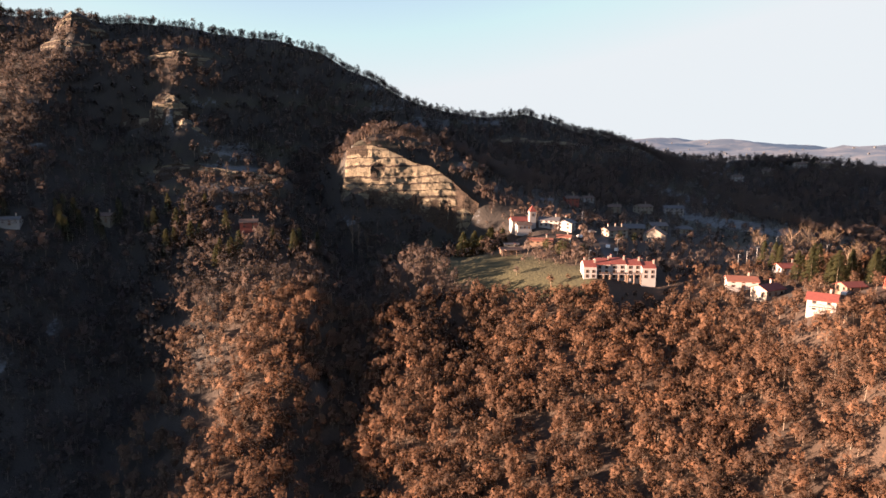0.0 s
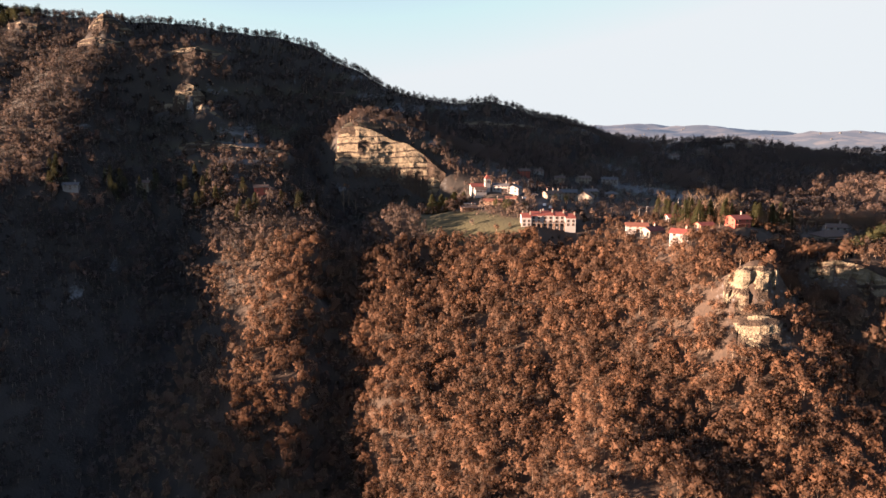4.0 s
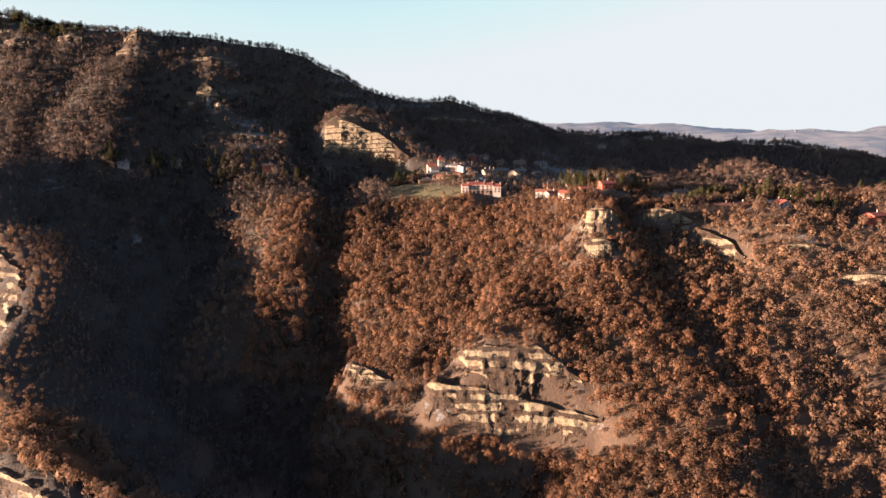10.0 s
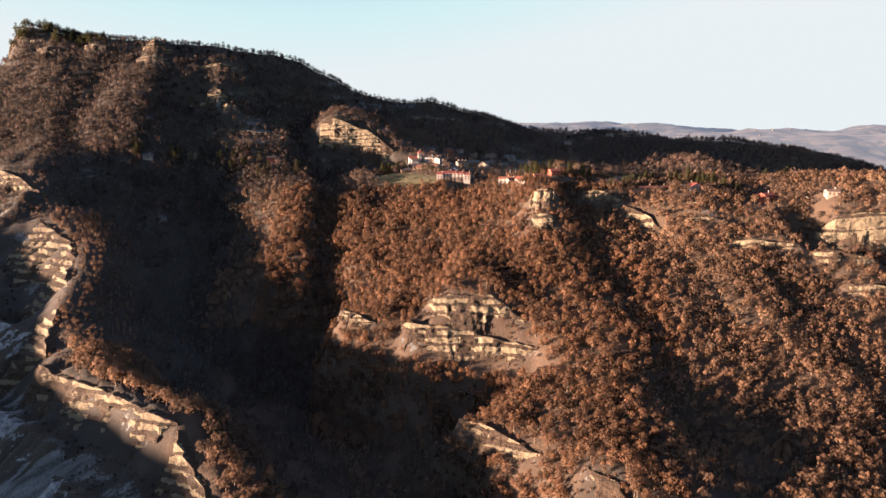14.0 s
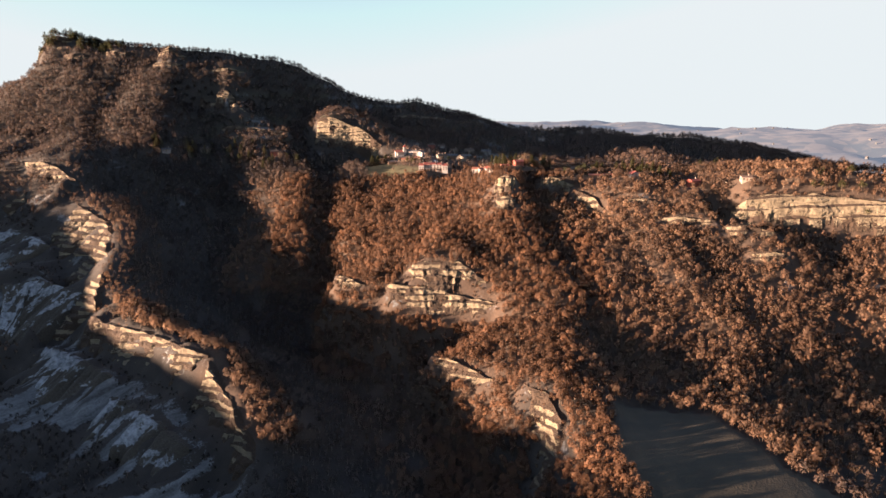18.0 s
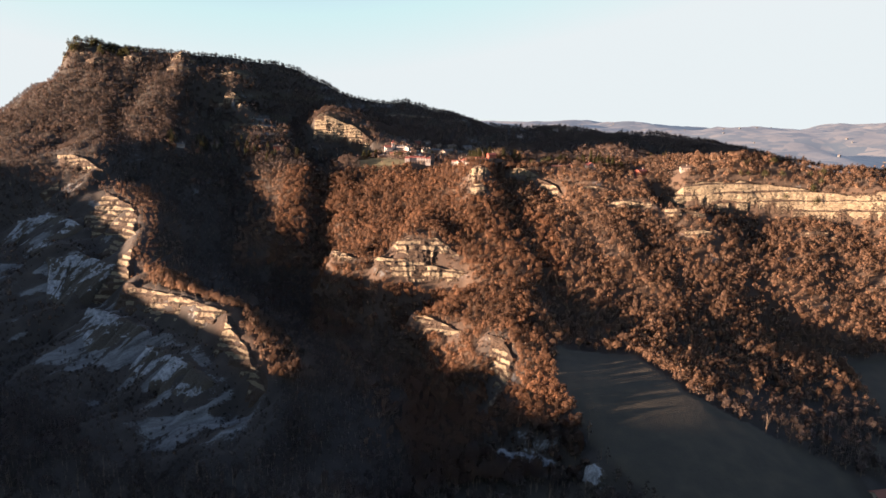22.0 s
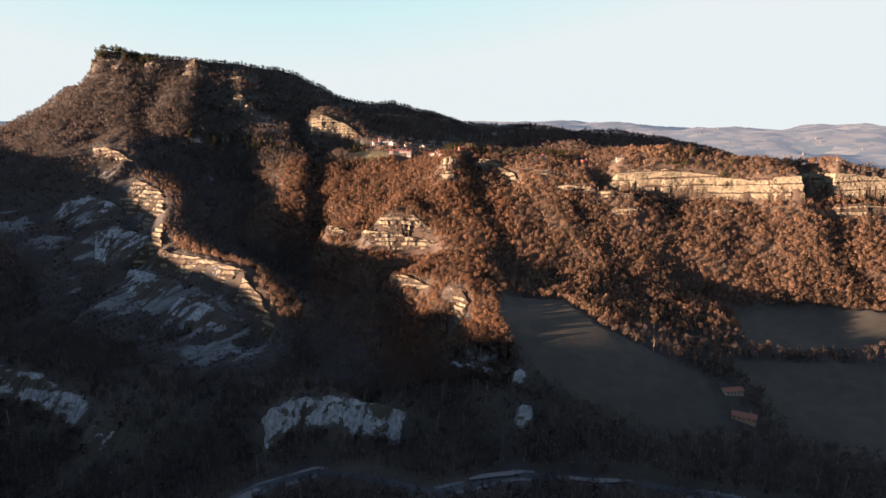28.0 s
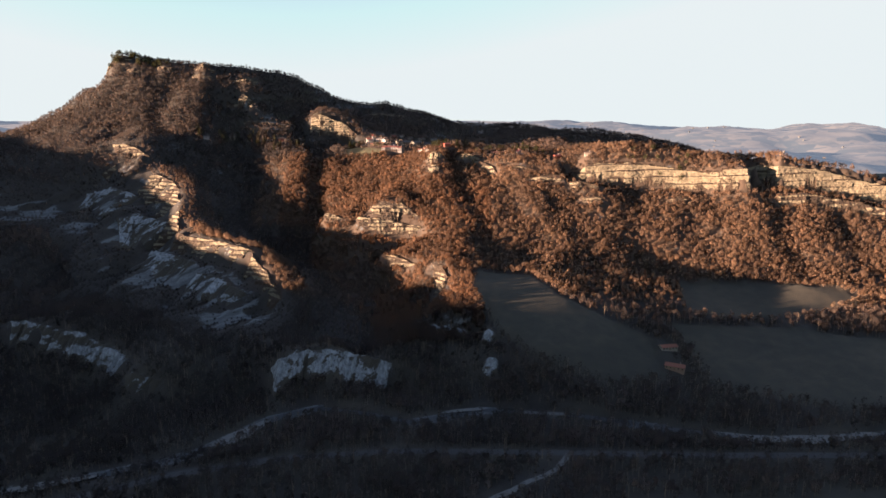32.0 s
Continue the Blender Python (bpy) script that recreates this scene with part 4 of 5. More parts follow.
def wooded(x, y):
    """Chance that a tree stands at a point."""
    p = np.full(np.shape(x), 0.94)
    for poly in FIELDS:
        p = np.where(inside(x, y, poly), 0.0, p)
    for poly in MEADOWS:
        p = np.where(inside(x, y, poly), 0.8, p)
    for name, top, tall, lean, rough, stone in CLIFFS:
        edge = along(top, 6.0)
        out = outward(edge)
        mid = np.column_stack([edge[:, :2] + out * (tall * lean * 0.5 + 0.5), edge[:, 2]])
        p = np.where(near_line(x, y, mid) < tall * lean * 0.5 + 1.2, 0.48, p)
    p = np.where(near_line(x, y, RIVER) < 9, 0.0, p)
    p = np.where(near_line(x, y, ROAD) < 6, 0.0, p)
    p = np.where(near_line(x, y, LANE) < 4, 0.0, p)
    p = p * (1 - 0.7 * smooth(0.35, 0.7, bareness(x, y)))
    for hx, hy, r in PLOTS:
        p = np.where(near_line(x, y, [(hx, hy), (hx * 0.98, hy - 5)]) < r, 0.0, p)
    p = np.where(near_line(x, y, STREET) < 4, 0.0, p)
    p = np.where(inside(x, y, LAWN), 0.02, p)
    p = np.where((x > 104) & (x < 158) & (y > 143) & (y < 162), p * 0.8, p)
    p = p * (1 - 0.5 * terraces(x, y))
    p = np.where(near_line(x, y, LAND["mountain_crest"]) < 12, 1.0, p)
    copse = inside(x, y, COPSE)
    p = np.where(copse, 1.0, p)
    thin = np.where(((x > -75) & (x < 190) & (y > 60)) | ((x > 40) & (x < 146) & (y > -175)), 0.8, np.where((x > 120) & (y > -40), 0.72, np.where(y > 220, 0.85, 0.25)))
    return p * np.clip(0.86 + 0.5 * fbm(x, y, 45, 3, 5), thin, 1)


def build_woods():
    rng = np.random.default_rng(4)
    x, y = np.zeros(0), np.zeros(0)
    for gap, tier in ((4.0, 0), (3.3, 1), (3.0, 2), (2.5, 3), (3.6, 4), (2.9, 5)):
        gx, gy = np.meshgrid(np.arange(-560, 720, gap), np.arange(-385, 660, gap))
        gx = (gx + rng.uniform(-gap / 2, gap / 2, gx.shape)).ravel()
        gy = (gy + rng.uniform(-gap / 2, gap / 2, gy.shape)).ravel()
        spur = ((gx > -75) & (gx < 190) & (gy > 25) & (gy < 262)) | ((gx > 45) & (gx < 146) & (gy > -170) & (gy < 30))
        east = ~spur & (gx > 110) & (gx < 620) & (gy > -110) & (gy < 170)
        mount = ~spur & ~east & (gy > 240) & (gx < 120) & (gx > -520)
        copse = inside(gx, gy, COPSE)
        sel = (np.where(copse, 5, spur * 2 + east * 1 + mount * 4)) == tier if tier != 3 else near_line(gx, gy, LAND["mountain_crest"]) < 7
        x, y = np.append(x, gx[sel]), np.append(y, gy[sel])
    # only the side of the land that faces the valley
    crest = np.interp(x, [p[0] for p in LAND["mountain_crest"]], [p[1] for p in LAND["mountain_crest"]])
    keep = (rng.random(len(x)) < wooded(x, y)) & ((y < crest + 14) | (x > 200)) & (x > -200 - 0.62 * (y + 400))
    x, y = x[keep], y[keep]
    # slopes that turn their back on the valley stay empty: nothing of them can be seen
    e = 6.0
    gxs, gys = (height(x + e, y) - height(x - e, y)) / (2 * e), (height(x, y + e) - height(x, y - e)) / (2 * e)
    away = np.hypot(x - 30, y + 350)
    facing = (-gxs * (30 - x) - gys * (-350 - y) + (300 - height(x, y))) / away
    x, y = x[facing > -0.16], y[facing > -0.16]
    z = height(x, y)
    sway = 26 * fbm(x, y, 40, 3, 97)
    fine = ((x > -75) & (x + sway < 180) & (y + sway > 20) & (y < 262)) | ((x > 50) & (x < 146) & (y > -170) & (y < 40))
    mid = ~fine & (y < 260) & (y > -120) & (x > -90 - 150 * (y > 0))
    # shaded ground, whose trees take greyer twigs and a darkened tint
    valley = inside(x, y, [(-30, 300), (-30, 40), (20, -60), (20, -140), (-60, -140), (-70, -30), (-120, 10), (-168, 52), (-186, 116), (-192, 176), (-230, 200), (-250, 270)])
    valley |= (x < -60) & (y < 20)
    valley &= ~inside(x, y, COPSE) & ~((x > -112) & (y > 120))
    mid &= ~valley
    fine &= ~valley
    lush = [tree_shape(rng, 98, 2, flake=0.66) for _ in range(10)]
    rich = [tree_shape(rng, 46, 1, flake=0.89) for _ in range(8)]
    lean = [tree_shape(rng, 25, 1, flake=1.12) for _ in range(8)]
    tint = np.clip(0.52 + 0.2 * fbm(x, y, 60, 3, 33) + rng.normal(0, 0.12, len(x)), 0.08, 0.98)
    size = np.clip(rng.normal(0.84, 0.15, len(x)), 0.5, 1.3)
    low, scrub = np.zeros(len(x), bool), np.zeros(len(x), bool)
    for poly in MEADOWS:
        low |= inside(x, y, poly)
    for name, top, tall, lean_back, rough, stone in CLIFFS:
        low |= near_line(x, y, top) < 5
        edge = along(top, 6.0)
        mid_face = np.column_stack([edge[:, :2] + outward(edge) * (tall * lean_back * 0.5 + 0.5), edge[:, 2]])
        scrub |= near_line(x, y, mid_face) < tall * lean_back * 0.5 + 1.2
    # tall trees along the back of the western crest
    crest_line = [(p[0] + 8, p[1] + 6, 0) for p in LAND["west_crest"]]
    size = np.where(near_line(x, y, crest_line) < 60, size * np.where(near_line(x, y, crest_line) < 12, np.where(y < 70, 1.15, 0.7), 0.75), size)
    size = np.where(near_line(x, y, BADLAND) < 60, size * 0.55, size)
    size = np.where(near_line(x, y, LAND["mountain_crest"]) < 18, size * 0.75, size)
    size = np.where(scrub, size * rng.uniform(0.22, 0.42, len(x)), np.where(low, size * rng.uniform(0.4, 0.85, len(x)), size))
    size = np.where(inside(x, y, COPSE), np.clip(rng.normal(0.9, 0.15, len(x)), 0.5, 1.3) * np.where(y > 66, 0.55, 1.0), size)
    spots = np.column_stack([x, y, z])
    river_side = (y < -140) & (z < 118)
    # the valley floor's shade is put into the riverside trees' tint
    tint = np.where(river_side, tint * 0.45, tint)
    # bare trees fill the side valley, its shade put into their tint
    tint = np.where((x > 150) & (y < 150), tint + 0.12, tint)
    # duller mountain trees: weak grazing sun on the west flank put into tint
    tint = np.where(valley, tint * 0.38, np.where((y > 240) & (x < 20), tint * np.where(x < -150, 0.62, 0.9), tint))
    size = np.where(river_side, size * 1.25, size)
    comb = (near_line(x, y, LAND["mountain_crest"]) < 9) & (x > -300) & (rng.random(len(x)) < 0.6)
    combs = [bare_shape(rng, 6.8, 1.1, 1.7, 5, 2) for _ in range(5)]
    slim = [tree_shape(rng, 22, 1, 8.5, 1.9, 0.2, 1.05) for _ in range(5)] + lean[:4] + [bare_shape(rng, 8.5, 1.5, 2.0, 4, 2)]
    for name, sel, shapes, leaf, label in (("spur_woods", fine, lush, WOODS, "russet-leaved winter oak woods on the spur"), ("slope_woods", mid, rich, SLOPE_WOODS, "brown winter woods on the slopes below the cliffs"),
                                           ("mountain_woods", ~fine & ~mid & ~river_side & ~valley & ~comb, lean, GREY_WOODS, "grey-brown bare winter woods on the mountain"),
                                           ("crest_woods", comb & ~fine & ~mid & ~valley, combs, GREY_WOODS, "upright leafless trees along the mountain crest"),
                                           ("valley_woods", valley & ~river_side, lean, GREY_WOODS, "grey leafless woods in the side valley, its shade put into their tint"),
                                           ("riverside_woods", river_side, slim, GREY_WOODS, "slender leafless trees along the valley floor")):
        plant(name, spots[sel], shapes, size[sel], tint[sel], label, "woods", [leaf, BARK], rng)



# ---- distance ----
def far_height(x, y):
    reach = (y - 1050) / 3100
    z = 66 + 200 * reach ** 0.72 + (84 - 26 * reach) * fbm(x, y, 760, 5, 7) + 26 * (1 - np.abs(fbm(x, y, 420, 4, 15)))
    brow = 262 + 34 * reach + 12 * fbm(x, y, 500, 2, 27) + 16 * smooth(900, 2200, x) * reach + 34 * smooth(-700, -1100, x)
    return np.where(z > brow, brow + 0.12 * (z - brow), z)


def build_far_farms():
    """Gabled farmhouses, too far off to tell apart, scattered over the distant slopes."""
    rng = np.random.default_rng(8)
    x, y = rng.uniform(300, 3000, 80), rng.uniform(1300, 3900, 80)
    z = far_height(x, y)
    hw, hd = rng.uniform(2.8, 5.5, 80), rng.uniform(2.5, 3.6, 80)
    tall, turn = rng.uniform(3, 4, 80), rng.uniform(0, 3.14, 80)
    corner = np.array([(-1, -1, 0), (1, -1, 0), (1, 1, 0), (-1, 1, 0), (-1, -1, 1), (1, -1, 1), (1, 1, 1), (-1, 1, 1), (-1, 0, 1.5), (1, 0, 1.5)], float)
    lx, ly = corner[None, :, 0] * hw[:, None], corner[None, :, 1] * hd[:, None]
    c, s = np.cos(turn)[:, None], np.sin(turn)[:, None]
    v = np.stack([x[:, None] + lx * c - ly * s, y[:, None] + lx * s + ly * c, z[:, None] - 2 + corner[None, :, 2] * (tall[:, None] + 2)], -1).reshape(-1, 3)
    tri = np.array([(0, 1, 5), (0, 5, 4), (1, 2, 6), (1, 6, 5), (2, 3, 7), (2, 7, 6), (3, 0, 4), (3, 4, 7), (5, 6, 9), (7, 4, 8), (4, 5, 9), (4, 9, 8), (6, 7, 8), (6, 8, 9)])
    f = (tri[None] + 10 * np.arange(80)[:, None, None]).reshape(-1, 3)
    me = mesh_of("far_farmhouses", v, f, [FAR_WALL, FAR_ROOF])
    me.polygons.foreach_set("material_index", np.tile((np.arange(14) > 9).astype(np.int32), 80))
    tagged(new("far_farmhouses", me), "tiny pale farmhouses scattered over the distant hills", "farmhouses", kind="stuff")


def build_far_hills():
    xs, ys = np.arange(-3200, 3600, 42.0), np.concatenate([np.arange(1050, 2400, 42.0), np.arange(2400, 4150, 52.0)])
    x, y = np.meshgrid(xs, ys)
    z = far_height(x, y)
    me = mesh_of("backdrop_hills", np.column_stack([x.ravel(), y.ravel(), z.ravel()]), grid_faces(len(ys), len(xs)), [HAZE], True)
    tagged(new("backdrop_hills", me), "rolling farmland hills on the horizon, blue-grey haze put into their colour", "hills", kind="structure")


build_far_hills()
build_far_farms()


# ---- building helpers ----
def part(name, bm, mat, parent, label=""):
    me = bpy.data.meshes.new(name)
    bm.to_mesh(me)
    bm.free()
    me.materials.append(mat)
    ob = new(name, me)
    ob.parent = parent
    if label:
        ob["label"] = label
    return ob


def thing(name, m, label, category, group=""):
    ob = new(name)
    ob.matrix_world = m
    return tagged(ob, label, category, group)


def block(bm, x0, x1, y0, y1, z0, z1, m=None):
    """A box between two corners, added to bm."""
    v = [bm.verts.new(c) for c in ((x0, y0, z0), (x1, y0, z0), (x1, y1, z0), (x0, y1, z0), (x0, y0, z1), (x1, y0, z1), (x1, y1, z1), (x0, y1, z1))]
    for f in ((3, 2, 1, 0), (4, 5, 6, 7), (0, 1, 5, 4), (1, 2, 6, 5), (2, 3, 7, 6), (3, 0, 4, 7)):
        bm.faces.new([v[i] for i in f])
    if m is not None:
        bmesh.ops.transform(bm, matrix=m, verts=v)
    return bm


def prism(bm, outline, y0, y1):
    """A solid with the given outline in x and z, from y0 to y1."""
    a = [bm.verts.new((x, y0, z)) for x, z in outline]
    b = [bm.verts.new((x, y1, z)) for x, z in outline]
    n = len(outline)
    bm.faces.new(a)
    bm.faces.new(b[::-1])
    for i in range(n):
        bm.faces.new([a[i], b[i], b[(i + 1) % n], a[(i + 1) % n]])
    return bm


def box(x0, x1, y0, y1, z0, z1):
    return block(bmesh.new(), x0, x1, y0, y1, z0, z1)


def window(parent, x, y, z, w=1.0, h=1.3, turn=0.0, door=False):
    """A window or door in a wall face: frame proud of the render, glass set back in it."""
    m = Matrix.Translation((x, y, z)) @ Matrix.Rotation(turn, 4, 'Z')
    bm = bmesh.new()
    for x0, x1, z0, z1 in ((-w / 2, -w / 2 + 0.1, 0, h), (w / 2 - 0.1, w / 2, 0, h), (-w / 2 + 0.1, w / 2 - 0.1, h - 0.1, h), (-w / 2 + 0.1, w / 2 - 0.1, 0, 0.1)):
        block(bm, x0, x1, -0.1, 0.05, z0, z1, m)
    f = part("door_frame" if door else "window", bm, TIMBER, parent)
    part("door_leaf" if door else "pane", block(bmesh.new(), -w / 2 + 0.1, w / 2 - 0.1, -0.04, 0.04, 0.1, h - 0.1, m), TIMBER if door else GLASS, f)
    return f


def gable_roof(bm, w, d, h, rise, over=0.5, thick=0.22, shift=(0, 0)):
    """Two slopes with overhang and thickness; the ridge runs along x."""
    sx, sy = shift
    k = rise / (d / 2)
    e = d / 2 + over
    for sgn in (-1, 1):
        pts = [(sgn * e, h - over * k), (0, h + rise), (0, h + rise + thick), (sgn * e, h - over * k + thick)]
        if sgn > 0:
            pts = pts[::-1]
        a = [bm.verts.new((sx - w / 2 - over, sy + y, z)) for y, z in pts]
        b = [bm.verts.new((sx + w / 2 + over, sy + y, z)) for y, z in pts]
        bm.faces.new(a)
        bm.faces.new(b[::-1])
        for i in range(4):
            bm.faces.new([a[i], b[i], b[(i + 1) % 4], a[(i + 1) % 4]])
    bmesh.ops.recalc_face_normals(bm, faces=bm.faces)
    return bm


def hip_roof(bm, w, d, h, rise, over=0.6, thick=0.2):
    e, g, r = w / 2 + over, d / 2 + over, max(0.2, (w - d) / 2)
    low = [bm.verts.new(c) for c in ((-e, -g, h - 0.1), (e, -g, h - 0.1), (e, g, h - 0.1), (-e, g, h - 0.1))]
    eave = [bm.verts.new(c) for c in ((-e, -g, h + thick - 0.1), (e, -g, h + thick - 0.1), (e, g, h + thick - 0.1), (-e, g, h + thick - 0.1))]
    p, q = bm.verts.new((-r, 0, h + rise + thick)), bm.verts.new((r, 0, h + rise + thick))
    bm.faces.new(low[::-1])
    for i in range(4):
        bm.faces.new([low[i], low[(i + 1) % 4], eave[(i + 1) % 4], eave[i]])
    bm.faces.new([eave[0], eave[1], q, p])
    bm.faces.new([eave[1], eave[2], q])
    bm.faces.new([eave[2], eave[3], p, q])
    bm.faces.new([eave[3], eave[0], p])
    return bm


def gable_wall(w, d, h, rise, foot=3.0, shift=(0, 0)):
    """The body of a house, gables included, with its footing in the ground."""
    bm = bmesh.new()
    sx, sy = shift
    pts = [(-d / 2, -foot), (d / 2, -foot), (d / 2, h), (0, h + rise), (-d / 2, h)]
    a = [bm.verts.new((sx - w / 2, sy + y, z)) for y, z in pts]
    b = [bm.verts.new((sx + w / 2, sy + y, z)) for y, z in pts]
    bm.faces.new(a[::-1])
    bm.faces.new(b)
    for i in range(5):
        bm.faces.new([a[i], a[(i + 1) % 5], b[(i + 1) % 5], b[i]])
    bmesh.ops.recalc_face_normals(bm, faces=bm.faces)
    return bm


def chimney(parent, x, y, z, tall=1.6):
    c = part("chimney", box(x - 0.3, x + 0.3, y - 0.3, y + 0.3, z - 1.2, z + tall), CREAM_WALL, parent)
    part("chimney_cap", box(x - 0.4, x + 0.4, y - 0.4, y + 0.4, z + tall + 0.004, z + tall + 0.18), RED_TILES, c)


def house(x, y, w, d, h, turn, wall, tiles, label, roof="gable", rise=None, cols=3, rows=2, side=2, stacks=((0.25, 0.1),), balcony=False, name="house", porch=False, group=""):
    """A detached house: walls, roof, windows, door, chimneys, and a balcony or porch where it has one. The front looks towards -y before turning."""
    r = math.radians(turn)
    xs = [x + a * math.cos(r) - b * math.sin(r) for a in (-w / 2, w / 2) for b in (-d / 2, d / 2)]
    ys = [y + a * math.sin(r) + b * math.cos(r) for a in (-w / 2, w / 2) for b in (-d / 2, d / 2)]
    z = float(np.mean(height(np.array(xs), np.array(ys))))
    ob = thing(name, pose(x, y, z, 0, 0, turn), label, "house", group)
    rise = rise if rise is not None else d * 0.2
    body = part("wall", gable_wall(w, d, h, rise if roof == "gable" else 0.01), wall, ob)
    if roof == "gable":
        top = part("roof", gable_roof(bmesh.new(), w, d, h, rise), tiles, ob)
    else:
        top = part("roof", hip_roof(bmesh.new(), w, d, h, rise), tiles, ob)
    storey = h / rows
    for k in range(rows):
        for c in range(cols):
            px = -w / 2 + w * (c + 0.5) / cols
            if k == 0 and c == cols // 2:
                window(ob, px, -d / 2 - 0.02, 0.05, 1.0, 2.1, door=True)
            else:
                window(ob, px, -d / 2 - 0.02, k * storey + 0.95, min(1.1, w / cols * 0.5), min(1.35, storey * 0.55))
        for c in range(side):
            py = -d / 2 + d * (c + 0.5) / side
            window(ob, -w / 2 - 0.02, py, k * storey + 0.95, 1.0, min(1.3, storey * 0.55), -math.pi / 2)
            window(ob, w / 2 + 0.02, py, k * storey + 0.95, 1.0, min(1.3, storey * 0.55), math.pi / 2)
    for fx, fy in stacks:
        zz = h + rise * (1 - abs(fy) * 2) + 0.2
        chimney(ob, fx * w, fy * d, zz)
    if balcony:
        b = part("balcony", box(-w * 0.42, w * 0.42, -d / 2 - 1.3, -d / 2 - 0.12, storey - 0.18, storey), wall, ob)
        bm = bmesh.new()
        block(bm, -w * 0.42, w * 0.42, -d / 2 - 1.28, -d / 2 - 1.22, storey + 0.92, storey + 1.0)
        n = int(w * 0.84 / 0.5)
        for i in range(n + 1):
            q = -w * 0.42 + 0.04 + i * (w * 0.84 - 0.08) / n
            block(bm, q - 0.03, q + 0.03, -d / 2 - 1.27, -d / 2 - 1.23, storey + 0.002, storey + 0.92)
        part("railing", bm, TIMBER, b)
    if porch:
        p = part("porch_roof", box(-w * 0.4, w * 0.2, -d / 2 - 2.4, -d / 2 - 0.12, 2.4, 2.58), tiles, ob)
        for q in (-w * 0.38, w * 0.18):
            part("porch_post", box(q - 0.1, q + 0.1, -d / 2 - 2.3, -d / 2 - 2.1, -1.0, 2.396), TIMBER, ob)
    return ob


# ---- village ----
def terraced_house(x, y, turn):
    """The long white row: five homes, the ends forward, arcades below and balconies above in the middle."""
    z = float(height(x, y))
    ob = thing("terraced_house", pose(x, y, z - 0.3, 0, 0, turn), "long white terraced house with red roofs and arcaded balconies", "house")
    units = ((-12.0, 5.2, -1.2, 5.2), (-6.5, 5.8, 0.6, 5.9), (-0.4, 6.4, 0.9, 6.1), (5.8, 6.0, 0.6, 5.8), (11.6, 5.6, -0.9, 4.9))
    for i, (cx, w, fy, h) in enumerate(units):
        end = i in (0, 4)
        d = 8.5
        part("wall", gable_wall(w - 0.02, d, h, 1.7, 3.0, (cx, fy)), WHITE_WALL, ob)
        part("roof", gable_roof(bmesh.new(), w - 0.75, d, h, 1.7, 0.35, 0.22, (cx, fy)), RED_TILES, ob)
        front = fy - d / 2 - 0.02
        for k in range(3 if not end else 2):
            for s in (-1, 1):
                window(ob, cx + s * w * 0.24, front, 0.2 + k * 1.95 + (0.5 if end else 0.0), 1.2 if not end else 1.0, 1.3)
        if not end:
            b = part("balcony", box(cx - w * 0.46, cx + w * 0.46, front - 1.5, front - 0.1, 1.95, 2.1), WHITE_WALL, ob)
            bm = bmesh.new()
            block(bm, cx - w * 0.46, cx + w * 0.46, front - 1.48, front - 1.4, 2.82, 2.92)
            for q in range(13):
                u = cx - w * 0.45 + q * w * 0.9 / 12
                block(bm, u - 0.03, u + 0.03, front - 1.47, front - 1.41, 2.104, 2.82)
            part("railing", bm, TIMBER, b)
            for s in (-0.44, 0.0, 0.44):
                part("arcade_pier", box(cx + s * w - 0.22, cx + s * w + 0.22, front - 1.45, front - 1.0, -2.0, 1.946), OCHRE_WALL, ob)
        else:
            for s in (-1, 1):
                for k in range(2):
                    window(ob, cx + s * (w / 2 + 0.01), fy - 1.5, 0.7 + 2.1 * k, 1.0, 1.2, s * math.pi / 2)
        chimney(ob, cx + w * 0.42, fy - 1.6, h + 1.5, 1.4)
        if i % 2 == 0:
            chimney(ob, cx - w * 0.3, fy + 1.8, h + 1.4, 1.3)
    return ob


def church(x, y):
    z = float(height(x, y))
    ob = thing("church", pose(x, y, z, 0, 0, 8), "small white village church with a red-spired bell tower", "church")
    tower = part("tower", box(-1.6, 1.6, -1.6, 1.6, -3, 8.4), WHITE_WALL, ob, "square white bell tower")
    bm = bmesh.new()
    base = [bm.verts.new((sx * 1.9, sy * 1.9, 8.404)) for sx, sy in ((-1, -1), (1, -1), (1, 1), (-1, 1))]
    tip = bm.verts.new((0, 0, 11.4))
    bm.faces.new(base[::-1])
    for i in range(4):
        bm.faces.new([base[i], base[(i + 1) % 4], tip])
    spire = part("spire", bm, RED_TILES, ob, "pyramid spire of red tiles")
    cross = block(block(bmesh.new(), -0.05, 0.05, -0.05, 0.05, 11.2, 12.4), -0.3, 0.3, -0.04, 0.04, 11.95, 12.05)
    part("cross", cross, STEEL, spire)
    for t, px, py in ((0, 0, -1.62), (-math.pi / 2, -1.62, 0), (math.pi / 2, 1.62, 0)):
        window(tower, px, py, 6.0, 0.9, 1.5, t)
    part("wall", gable_wall(8, 6.5, 3.6, 1.6, 3.0, (-5.8, 4)), WHITE_WALL, ob)
    part("roof", gable_roof(bmesh.new(), 8, 6.5, 3.6, 1.6, 0.4, 0.2, (-5.8, 4)), RED_TILES, ob)
    part("wall", gable_wall(7, 5, 2.4, 1.0, 3.0, (-5.2, -3.2)), WHITE_WALL, ob)
    part("roof", gable_roof(bmesh.new(), 7, 5, 2.4, 1.0, 0.4, 0.2, (-5.2, -3.2)), BROWN_TILES, ob)
    for k in range(3):
        window(ob, -7.4 + 2.2 * k, -5.72, 0.6, 0.8, 1.1)
    return ob


terraced_house(72, 260, -3)
church(44.5, 319)

HOUSES = []


def plot(*spec):
    HOUSES.append(spec)


